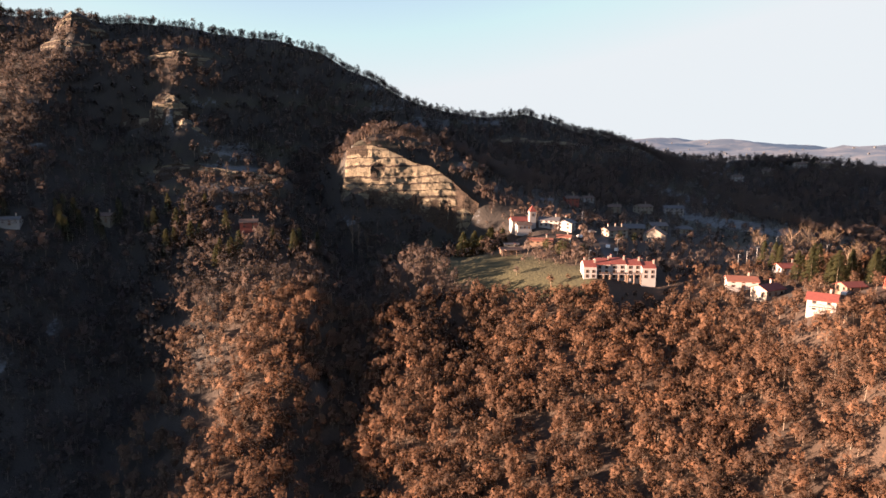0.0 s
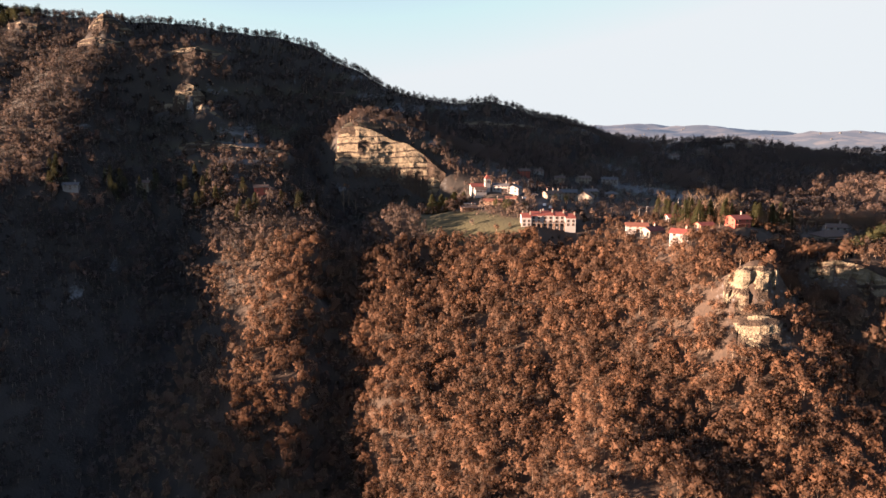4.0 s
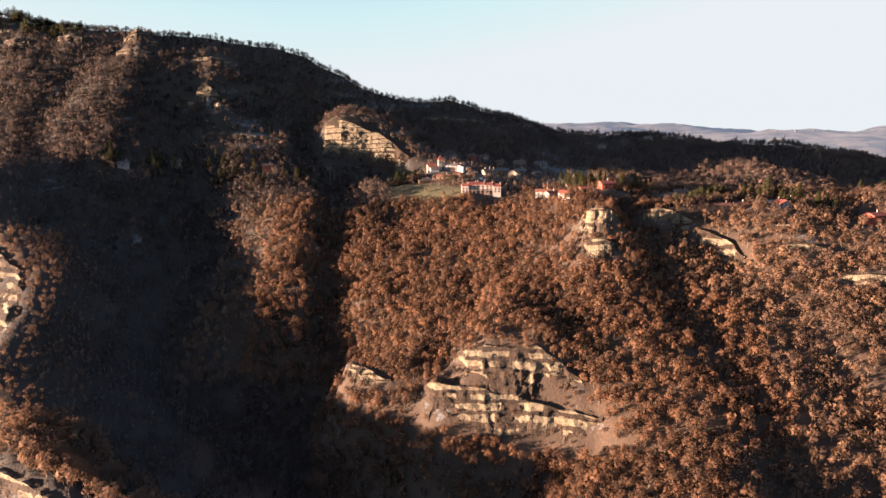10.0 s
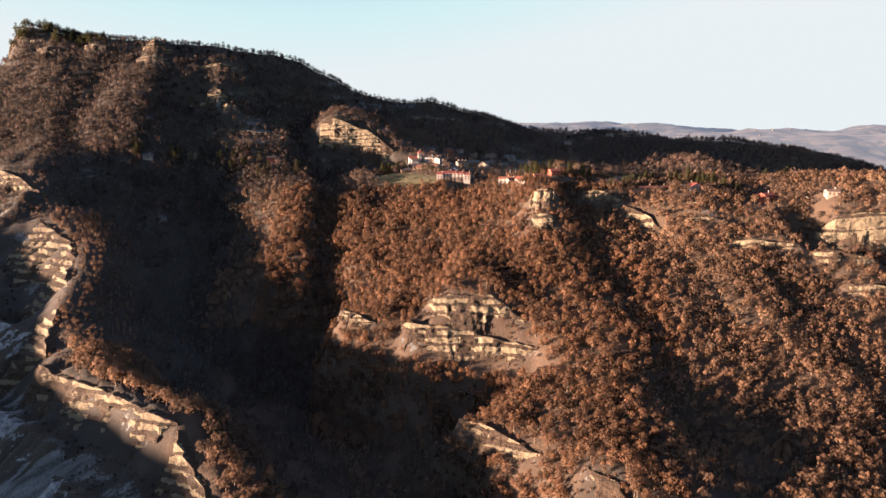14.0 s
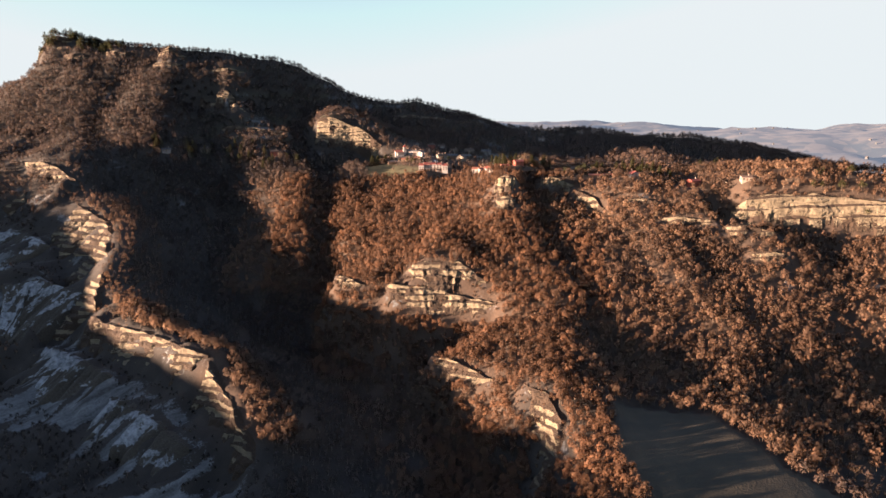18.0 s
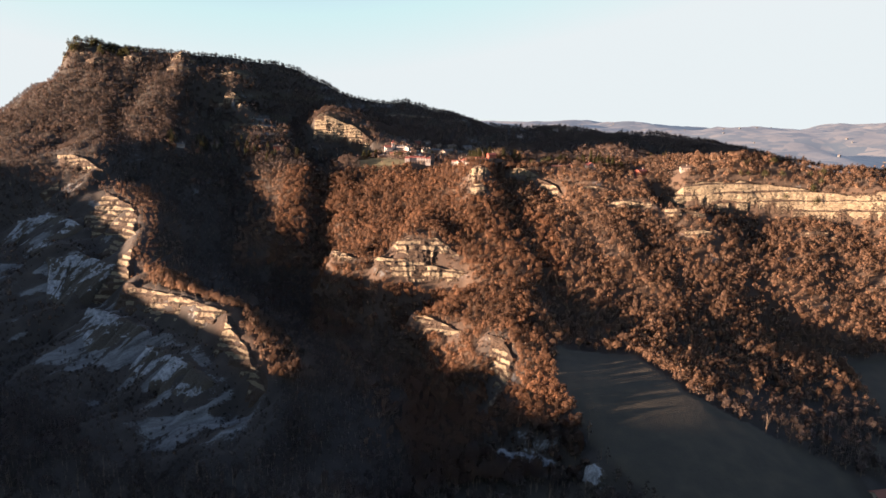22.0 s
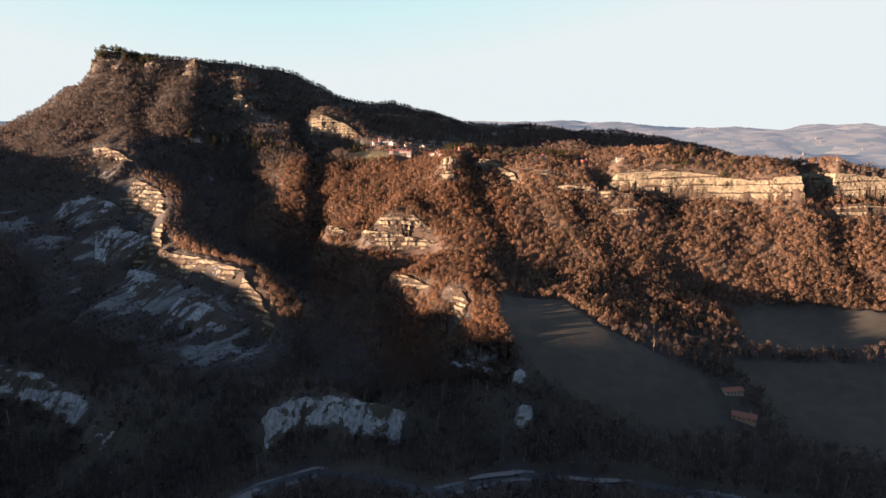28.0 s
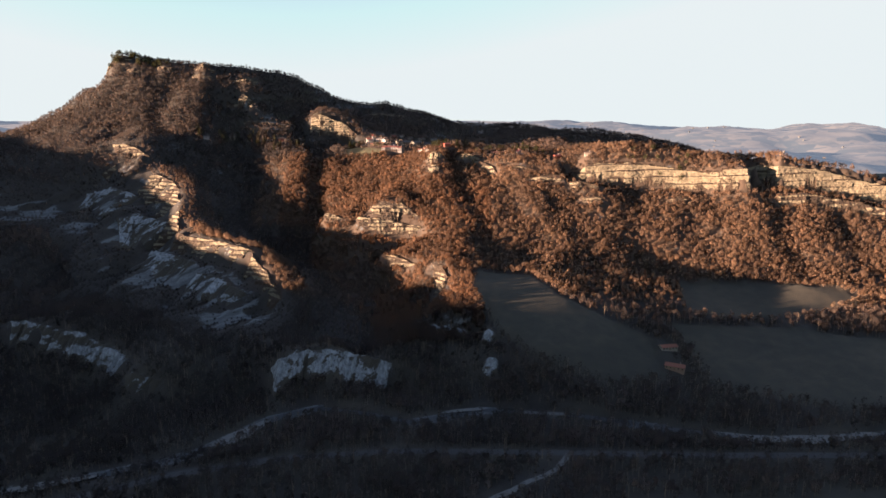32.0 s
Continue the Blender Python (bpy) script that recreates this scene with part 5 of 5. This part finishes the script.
# x, y, width, depth, eaves, turn, walls, tiles, label, more
plot(53.5, 320, 11, 7, 5.0, -18, WHITE_WALL, GREY_TILES, "white two-storey rectory with a grey roof", dict(cols=4, stacks=((-0.3, 0.1), (0.3, 0.1))))
plot(61.5, 318, 8, 9, 4.6, 62, WHITE_WALL, GREY_TILES, "white gabled wing with a grey roof beside the church", dict(cols=3, side=2))
plot(46, 299, 12, 6, 2.6, -8, OCHRE_WALL, ORANGE_TILES, "low ochre house under an orange tiled roof", dict(rows=1, cols=4, porch=True))
plot(57.5, 301.5, 7, 5, 2.8, -14, CREAM_WALL, ORANGE_TILES, "small cream house with an orange tiled roof", dict(rows=1, cols=2))
plot(31, 291, 10, 6, 2.5, 10, OCHRE_WALL, BROWN_TILES, "low ochre farmhouse with a weathered tiled roof", dict(rows=1, cols=3, porch=True))
plot(32.5, 302, 7, 4, 2.2, 5, CREAM_WALL, GREY_TILES, "small outbuilding with a pale flat-pitched roof", dict(rows=1, cols=2, rise=0.4, side=1, stacks=()))
plot(85, 315.5, 12, 8, 5.0, 20, CREAM_WALL, BROWN_TILES, "cream house with a brown tiled roof and chimneys", dict(cols=3, stacks=((-0.3, 0.1), (0.1, 0.1), (0.35, -0.1))))
plot(98, 329, 12, 9, 5.6, -12, OCHRE_WALL, GREY_TILES, "ochre farmhouse with a grey roof and several chimneys", dict(cols=4, stacks=((-0.35, 0.1), (-0.1, 0.1), (0.2, 0.1))))
plot(106, 318, 11, 12, 5.0, 68, CREAM_WALL, BROWN_TILES, "large pale barn with a broad gable end", dict(rows=1, cols=3, side=1, rise=3.2, stacks=()))
plot(116, 345, 10, 8, 5.0, 10, STONE_WALL, GREY_TILES, "stone house with a grey roof in the village shade", dict())
plot(131, 346, 9, 7, 3.6, -15, CREAM_WALL, GREY_TILES, "low house with a grey hipped roof", dict(rows=1, roof="hip", rise=1.4, stacks=()))
plot(125, 400, 11, 8, 5.4, 25, CREAM_WALL, BROWN_TILES, "cream two-storey house with crossed gables", dict(cols=3, balcony=True))
plot(147, 408, 13, 8, 5.4, -10, WHITE_WALL, GREY_TILES, "white house with a long balcony and grey roof", dict(cols=4, balcony=True))
plot(78, 391, 9, 7, 5.0, 12, RED_WALL, BROWN_TILES, "dull red house above the village", dict())
plot(58, 358, 7, 5, 3.2, 0, WHITE_WALL, GREY_TILES, "small white cottage on the shaded slope", dict(rows=1, cols=2))
plot(92, 410, 8, 6, 3.2, 18, WHITE_WALL, BROWN_TILES, "white cottage among the shaded trees", dict(rows=1, cols=2))
plot(106, 396, 8, 7, 4.8, -8, STONE_WALL, BROWN_TILES, "stone cottage behind the village", dict(cols=2))
plot(115, 242, 12, 8, 4.4, -12, WHITE_WALL, ORANGE_TILES, "white villa with a low orange roof", dict(cols=3, roof="gable", balcony=False))
plot(118, 227.5, 10, 8, 4.2, 24, CREAM_WALL, RED_TILES, "cream wing with a red tiled roof", dict(cols=3, rows=1, side=2))
plot(121, 199, 9, 9, 5.6, -34, WHITE_WALL, RED_TILES, "white two-storey house with a red roof at the wood's edge", dict(cols=2, balcony=True))
plot(136, 209, 8, 6, 3.0, 10, OCHRE_WALL, RED_TILES, "small outbuilding with a red tiled roof", dict(rows=1, cols=2, stacks=()))
plot(139, 254, 10, 7, 3.4, 6, WHITE_WALL, RED_TILES, "low white house with a red-edged roof behind conifers", dict(rows=1, cols=3))
plot(147, 200, 9, 8, 5.4, 12, RED_WALL, RED_TILES, "tall red-brown house with a red roof", dict(cols=2, balcony=True))
plot(197, 211, 16, 10, 4.2, 10, CREAM_WALL, BROWN_TILES, "broad bungalow under a low brown hipped roof", dict(rows=1, cols=5, roof="hip", rise=2.4, porch=True))
plot(211, 229, 10, 8, 5.4, -12, WHITE_WALL, BROWN_TILES, "white house with a brown roof among conifers", dict(cols=3, balcony=True))
plot(208, 163, 11, 6, 2.8, -6, OCHRE_WALL, ORANGE_TILES, "low house with an orange tiled roof", dict(rows=1, cols=3))
plot(221, 166, 9, 6, 2.8, 5, STONE_WALL, RED_TILES, "low stone house with a red roof", dict(rows=1, cols=3))
plot(240, 154, 8.5, 10, 5.2, 98, WHITE_WALL, RED_TILES, "white chalet with a broad gable and red roof", dict(cols=2, side=3, rise=2.2))
plot(247, 172, 18, 7, 3.4, -6, STONE_WALL, GREY_TILES, "long low shed with a grey roof", dict(rows=1, cols=4, rise=0.9, stacks=()))
plot(287, 138.5, 10, 8, 5.2, 14, RED_WALL, RED_TILES, "bright red house with timber balconies", dict(cols=3, balcony=True, porch=True))
plot(322, 119, 9, 7, 4.0, -10, CREAM_WALL, BROWN_TILES, "cream house with a brown roof on the plateau", dict(rows=1, cols=3))
plot(296, 216, 8, 7, 4.6, -8, WHITE_WALL, ORANGE_TILES, "white house with an orange roof behind the plateau", dict(cols=2))
plot(-201, 297, 9, 6, 3.6, 12, WHITE_WALL, GREY_TILES, "white house with a grey roof on the shaded mountain bench", dict(cols=3, balcony=True))
plot(-167, 316, 9, 7, 4.4, -8, STONE_WALL, BROWN_TILES, "stone farmhouse among dark conifers", dict(cols=2))
plot(-94, 309, 9, 7, 4.4, 10, RED_WALL, BROWN_TILES, "dull red farmhouse among winter trees", dict(cols=2))
plot(300, -191, 16, 8, 3.6, 6, CREAM_WALL, ORANGE_TILES, "long farm building with an orange tiled roof", dict(rows=1, cols=5, stacks=()))
plot(295, -217, 17, 9, 4.0, -34, OCHRE_WALL, ORANGE_TILES, "farmhouse with an orange tiled roof by the field", dict(rows=1, cols=5))
plot(249, 546, 9, 7, 5.0, 10, WHITE_WALL, BROWN_TILES, "pale house on the dark hilltop", dict(cols=2))
plot(283, 563, 9, 7, 5.0, -10, CREAM_WALL, BROWN_TILES, "cream house on the dark hilltop", dict(cols=2))
plot(311, 564, 10, 7, 5.0, 5, WHITE_WALL, BROWN_TILES, "white house on the dark hilltop", dict(cols=3))
plot(335, 567, 10, 7, 5.0, 0, STONE_WALL, BROWN_TILES, "stone house on the dark hilltop", dict(cols=3))
for hx, hy, hw, hd, hh, turn, wall, tiles, label, more in HOUSES:
    house(hx, hy, 0.9 * hw, 0.86 * hd, 0.74 * hh, turn, wall, tiles, label, **more)


# ---- single trees ----
def lone_tree(name, tri, kind, leaf, label, category, seed):
    """A tree that stands alone: an Empty with its trunk and crown."""
    rng = np.random.default_rng(seed)
    ob = thing(name, Matrix(), label, category, "village trees")
    for piece, k, mat in (("trunk", 0, BARK), ("crown", 1, leaf)):
        sel = tri[kind == k]
        if not len(sel):
            continue
        me = mesh_of(piece, sel.reshape(-1, 3), np.arange(len(sel) * 3).reshape(-1, 3), [mat])
        layer(me, "tint", np.clip(rng.normal(0.5, 0.2, len(sel)), 0, 1), 'FACE')
        child = new(piece, me)
        child.parent = ob
    return ob


def conifer_shape(rng, tall, wide):
    tris, kind = [], []
    for i in range(3):
        a, b = 2.1 * i, 2.1 * (i + 1)
        tris.append([(0.2 * math.cos(a), 0.2 * math.sin(a), -0.8), (0.2 * math.cos(b), 0.2 * math.sin(b), -0.8), (0, 0, tall * 0.95)])
        kind.append(0)
    for _ in range(230):
        u = rng.uniform(0.06, 1.0) ** 0.9
        w = rng.uniform(0, 6.283)
        r = wide * (1 - u) ** 0.8 * rng.uniform(0.55, 1.05) + 0.12
        c = np.array([math.cos(w) * r, math.sin(w) * r, u * tall])
        out = np.array([math.cos(w), math.sin(w), -0.45])
        across = np.array([-math.sin(w), math.cos(w), rng.uniform(-0.3, 0.3)])
        s = rng.uniform(0.45, 0.85) * wide / 2.2
        tris.append([c + out * s, c - out * 0.6 * s + across * 0.6 * s, c - out * 0.5 * s - across * 0.6 * s + np.array([0, 0, 0.25 * s])])
        kind.append(1)
    return np.array(tris), np.array(kind)


def bare_shape(rng, tall, wide, upright, limbs=15, twigs=7):
    """A leafless tree: trunk, limbs, boughs and twigs, all tapered."""
    tris, kind = [], []

    def spike(a, b, r, k):
        d = (b - a) / (np.linalg.norm(b - a) + 1e-9)
        p = np.cross(d, [0.31, 0.72, 0.15])
        p /= np.linalg.norm(p)
        q = np.cross(d, p)
        ring = [a + r * (p * math.cos(w) + q * math.sin(w)) for w in (0, 2.1, 4.2)]
        for i in range(3):
            tris.append([ring[i], ring[(i + 1) % 3], b])
            kind.append(k)

    spike(np.array([0, 0, -0.8]), np.array([0, 0, tall]), 0.3, 0)
    for _ in range(limbs):
        z, w = tall * rng.uniform(0.18, 0.75), rng.uniform(0, 6.283)
        L = wide * rng.uniform(0.6, 1.1)
        a = np.array([0, 0, z])
        b = a + np.array([math.cos(w) * L, math.sin(w) * L, L * upright * rng.uniform(0.8, 1.3)])
        spike(a, b, 0.1, 0)
        for _ in range(twigs):
            f = rng.uniform(0.3, 1.0)
            c = a + (b - a) * f
            e = c + rng.normal(size=3) * wide * 0.22 + np.array([0, 0, wide * 0.25 * upright])
            spike(c, e, 0.06, 1)
    return np.array(tris), np.array(kind)


TWIGS = foliage_material("pale_bare_twigs", ((0.0, (0.12, 0.085, 0.055)), (0.5, (0.2, 0.14, 0.085)), (1.0, (0.3, 0.21, 0.12))))


def plant_singles():
    rng = np.random.default_rng(12)
    firs = [lone_tree("conifer", *conifer_shape(rng, 9.5, 2.5), EVERGREEN, "dark green conifer with a pointed crown", "tree", i) for i in range(3)]
    cedars = [lone_tree("cedar", *conifer_shape(rng, 8.5, 3.4), EVERGREEN, "broad olive-green cedar among the houses", "tree", 10 + i) for i in range(2)]
    rounds = [lone_tree("evergreen_tree", *tree_shape(rng, 190, 5, 7.0, 3.0, 0.25), EVERGREEN, "round olive-green evergreen beside the lane", "tree", 20 + i) for i in range(2)]
    bares = [lone_tree("bare_tree", *bare_shape(rng, 9.0, 3.6, 0.9), TWIGS, "leafless tree with pale spreading branches", "tree", 30 + i) for i in range(3)]
    poplars = [lone_tree("poplar", *bare_shape(rng, 19.0, 1.6, 2.6), TWIGS, "tall narrow leafless poplar", "tree", 40)]
    used = {}

    def put(kinds, x, y, size=1.0):
        ob = kinds[int(rng.integers(len(kinds)))]
        m = pose(x, y, float(height(x, y)), 0, 0, rng.uniform(0, 360))
        if ob.name not in used:
            used[ob.name] = True
            ob.matrix_world = m
        else:
            ob = copy_thing(ob, m)
        ob.scale = (size, size, size * rng.uniform(0.9, 1.15))

    for x, y, n, reach, kinds in ((16, 306, 12, 9, cedars + rounds), (24, 311, 7, 6, cedars), (135, 233, 6, 5, firs + cedars), (140, 221, 7, 6, firs), (148, 219, 7, 6, firs), (136, 258, 4, 5, firs), (166, 212, 6, 7, cedars + firs),
                                  (178, 222, 6, 7, firs), (222, 204, 9, 11, firs + cedars), (246, 196, 7, 9, firs), (264, 186, 7, 10, firs + cedars), (204, 190, 5, 7, rounds),
                                  (151, 304, 2, 3, bares), (171, 305, 5, 8, bares), (203, 331, 4, 6, bares), (160, 240, 4, 10, bares), (-170, 306, 12, 16, firs), (-130, 304, 12, 18, firs), (-215, 300, 6, 10, firs), (-100, 292, 7, 12, firs),
                                  (-70, 300, 5, 12, firs), (188, 178, 5, 8, rounds), (248, 160, 4, 6, firs), (330, 205, 6, 12, firs),
                                  (272, 158, 4, 8, cedars), (436, 84, 6, 10, rounds), (400, 96, 5, 12, rounds), (372, 104, 4, 8, rounds)):
        for _ in range(n):
            w, r = rng.uniform(0, 6.283), reach * math.sqrt(rng.uniform(0.02, 1))
            put(kinds, x + r * math.cos(w), y + r * math.sin(w), rng.uniform(0.85, 1.35))
    for _ in range(22):
        put(firs, rng.uniform(235, 335), rng.uniform(552, 572), rng.uniform(0.4, 0.7))
    for _ in range(60):
        u = rng.uniform(0, 1)
        px, py = -382 + 96 * u, 441 + rng.uniform(-16, 6)
        put(rounds, px, py, rng.uniform(1.0, 1.5) * (1.2 - 0.5 * u))
    for _ in range(16):      # pale bare trees along the edge of the long field
        u = rng.uniform(0, 1)
        put(bares, 204 + 96 * u + rng.uniform(-2, 9), -70 - 108 * u + rng.uniform(-4, 6), rng.uniform(0.5, 0.85))
    for x, y, s in ((46.5, 284, 0.95), (52, 279, 1.1), (62, 279.5, 0.85), (84, 302, 0.8), (91, 303, 0.75), (57, 290, 0.6)):
        put(rounds, x, y, s)
    for x, y, s in ((-46, 322, 1.1), (-43, 324, 0.9), (-38, 318, 0.7)):
        put(poplars, x, y, s)
    for x, y, s in ((-232, 428, 0.8), (-222, 430, 0.7), (-170, 440, 0.7), (-150, 442, 0.6), (-365, 446, 0.8), (-352, 447, 0.9), (-340, 446, 0.7), (-325, 446, 0.6), (-372, 444, 0.6)):
        put(firs, x, y, s)
    for ob in firs + cedars + rounds + bares + poplars:
        if ob.name not in used:
            for c in list(ob.children):
                bpy.data.objects.remove(c)
            bpy.data.objects.remove(ob)


plant_singles()


# ---- roads, river, small things ----
def strip(name, line, width, mat, lift, label, category, level=None, ragged=False):
    """A ribbon draped on the land along a line."""
    p = along([(a[0], a[1], 0) for a in line], 4.0)
    o = outward(p)
    rows = []
    s = np.arange(len(p)) * 4.0
    if ragged:
        ends = np.sin(np.linspace(0.12, math.pi - 0.12, len(p))) ** 0.6
        o = o * (ends * (1 + 0.35 * fbm(s, s * 0 + width, 16, 3, 3)))[:, None]
        p[:, :2] += o * (0.2 * width * fbm(s, s * 0 + 7, 30, 2, 5))[:, None]
    for k in (-0.5, -0.17, 0.17, 0.5):
        q = p[:, :2] + o * width * k
        z = height(q[:, 0], q[:, 1]) + lift if level is None else np.full(len(q), level)
        rows.append(np.column_stack([q, z]))
    me = mesh_of(name, np.concatenate(rows), grid_faces(4, len(p)), [mat], True)
    return tagged(new(name, me), label, category, kind="structure")


strip("water", RIVER, 6, WATER, 0, "dark shallow river between gravel shoals", "river", 72.5)
strip("road", ROAD, 6.5, ASPHALT, 0.25, "grey asphalt valley road", "road")
strip("road_lane", LANE, 4.0, GRAVEL, 0.3, "pale gravel lane off the valley road", "road")
strip("road_village", [(76, 262), (74, 285), (77, 305), (86, 325), (110, 338), (150, 340)], 5.0, ASPHALT, 0.3, "narrow asphalt village street", "road")
for k, line in enumerate(([(-62, -296), (-50, -282), (-38, -268), (-28, -254)], [(98, -254), (118, -250), (132, -249)], [(150, -256), (175, -262), (197, -264)],
                          [(280, -300), (310, -312), (350, -318), (400, -313)], [(-180, -338), (-150, -330), (-120, -322)])):
    strip("gravel_bar", line, (13, 6, 5, 11, 8)[k], GRAVEL, 0, "pale gravel bar beside the river", "gravel bar", 73.2 + 0.03 * k, True)


def car(x, y, turn, mat, label):
    z = float(height(x, y)) + 0.3
    ob = thing("car", pose(x, y, z, 0, 0, turn), label, "car", "parked cars")
    body = prism(bmesh.new(), [(-2.1, 0.35), (2.1, 0.35), (2.15, 0.75), (1.2, 0.9), (0.6, 1.42), (-1.2, 1.45), (-2.0, 0.95)], -0.85, 0.85)
    bmesh.ops.recalc_face_normals(body, faces=body.faces)
    part("body", body, mat, ob)
    glass = prism(bmesh.new(), [(-1.5, 0.98), (0.95, 0.98), (0.5, 1.36), (-1.1, 1.38)], -0.856, 0.856)
    bmesh.ops.recalc_face_normals(glass, faces=glass.faces)
    part("side_window", glass, GLASS, ob)
    for wx in (-1.3, 1.3):
        for wy in (-0.8, 0.8):
            bm = bmesh.new()
            bmesh.ops.create_cone(bm, cap_ends=True, segments=14, radius1=0.33, radius2=0.33, depth=0.2, matrix=pose(wx, wy, 0.33, 90))
            part("wheel", bm, RUBBER, ob)
    return ob


for cx, cy, turn, mat, label in ((76, 292, 80, CAR_PAINT, "white car parked in the village street"), (79, 288, 70, CAR_PAINT, "white car parked by the terraced house"),
                                 (74, 316, 20, STEEL, "silver car parked near the church"), (66, 306, 100, CAR_PAINT, "white van-like car outside the rectory"),
                                 (132, 205, 40, STEEL, "silver car in a villa drive")):
    car(cx, cy, turn, mat, label)


def lamp_post(x, y, tall=7.0):
    ob = thing("street_lamp", pose(x, y, float(height(x, y))), "slim galvanised street lamp post", "street lamp", "street lamps")
    bm = bmesh.new()
    bmesh.ops.create_cone(bm, cap_ends=True, segments=8, radius1=0.12, radius2=0.06, depth=tall + 1, matrix=pose(0, 0, tall / 2 - 0.5))
    part("pole", bm, STEEL, ob)
    part("lamp_head", box(-0.12, 0.9, -0.14, 0.14, tall + 0.002, tall + 0.16), STEEL, ob)


for lx, ly in ((78, 283), (72, 330), (122.5, 262), (128, 266), (135.6, 273), (162, 308), (62, 268), (176, 290), (214, 196), (256, 172)):
    lamp_post(lx, ly)


def fence(line, label):
    p = along([(a[0], a[1], 0) for a in line], 3.0)
    z = height(p[:, 0], p[:, 1])
    ob = thing("fence", pose(p[0][0], p[0][1], z[0]), label, "fence")
    o = Vector((p[0][0], p[0][1], z[0]))
    for q, zz in zip(p, z):
        x, y, h = q[0] - o.x, q[1] - o.y, zz - o.z
        part("post", box(x - 0.09, x + 0.09, y - 0.09, y + 0.09, h - 0.6, h + 1.3), CREAM_WALL, ob)
    for a, b, za, zb in zip(p, p[1:], z, z[1:]):
        va, vb = Vector((a[0], a[1], za + 0.7)) - o, Vector((b[0], b[1], zb + 0.7)) - o
        d = vb - va
        m = Matrix.Translation(va) @ d.to_track_quat('X', 'Z').to_matrix().to_4x4()
        part("rail", block(bmesh.new(), 0.1, d.length - 0.1, -0.05, 0.05, -0.5, 0.45, m), CREAM_WALL, ob)


fence([(308, 141), (309, 135), (310.5, 128), (312, 121)], "pale board fence along the plateau edge")
def timber_frame(x, y):
    """A tall open frame of brown posts and rails beside the street."""
    ob = thing("timber_frame", pose(x, y, float(height(x, y)), 0, 0, 12), "tall open rust-brown timber frame beside the street", "frame")
    for px in (-1.4, 1.4):
        for py in (-1.0, 1.0):
            part("post", box(px - 0.12, px + 0.12, py - 0.12, py + 0.12, -1, 5.4), TIMBER, ob)
    for z in (1.6, 3.4, 5.2):
        part("rail", box(-1.27, 1.27, -1.1, -0.96, z, z + 0.18), TIMBER, ob)
        part("rail", box(-1.27, 1.27, 0.96, 1.1, z, z + 0.18), TIMBER, ob)


timber_frame(82, 287)
fence([(222, 136), (230, 133), (238, 132)], "pale low fence below the white chalet")


# ---- the woods, clear of houses and lanes ----
PLOTS = [(h[0], h[1], 0.5 * max(h[2], h[3]) + 2.5) for h in HOUSES] + [(72, 260, 9), (60, 260, 8), (84, 260, 8), (44, 319, 6), (38, 319, 6)]
STREET = [(76, 262), (74, 285), (77, 305), (86, 325), (110, 338), (150, 340)]
build_woods()
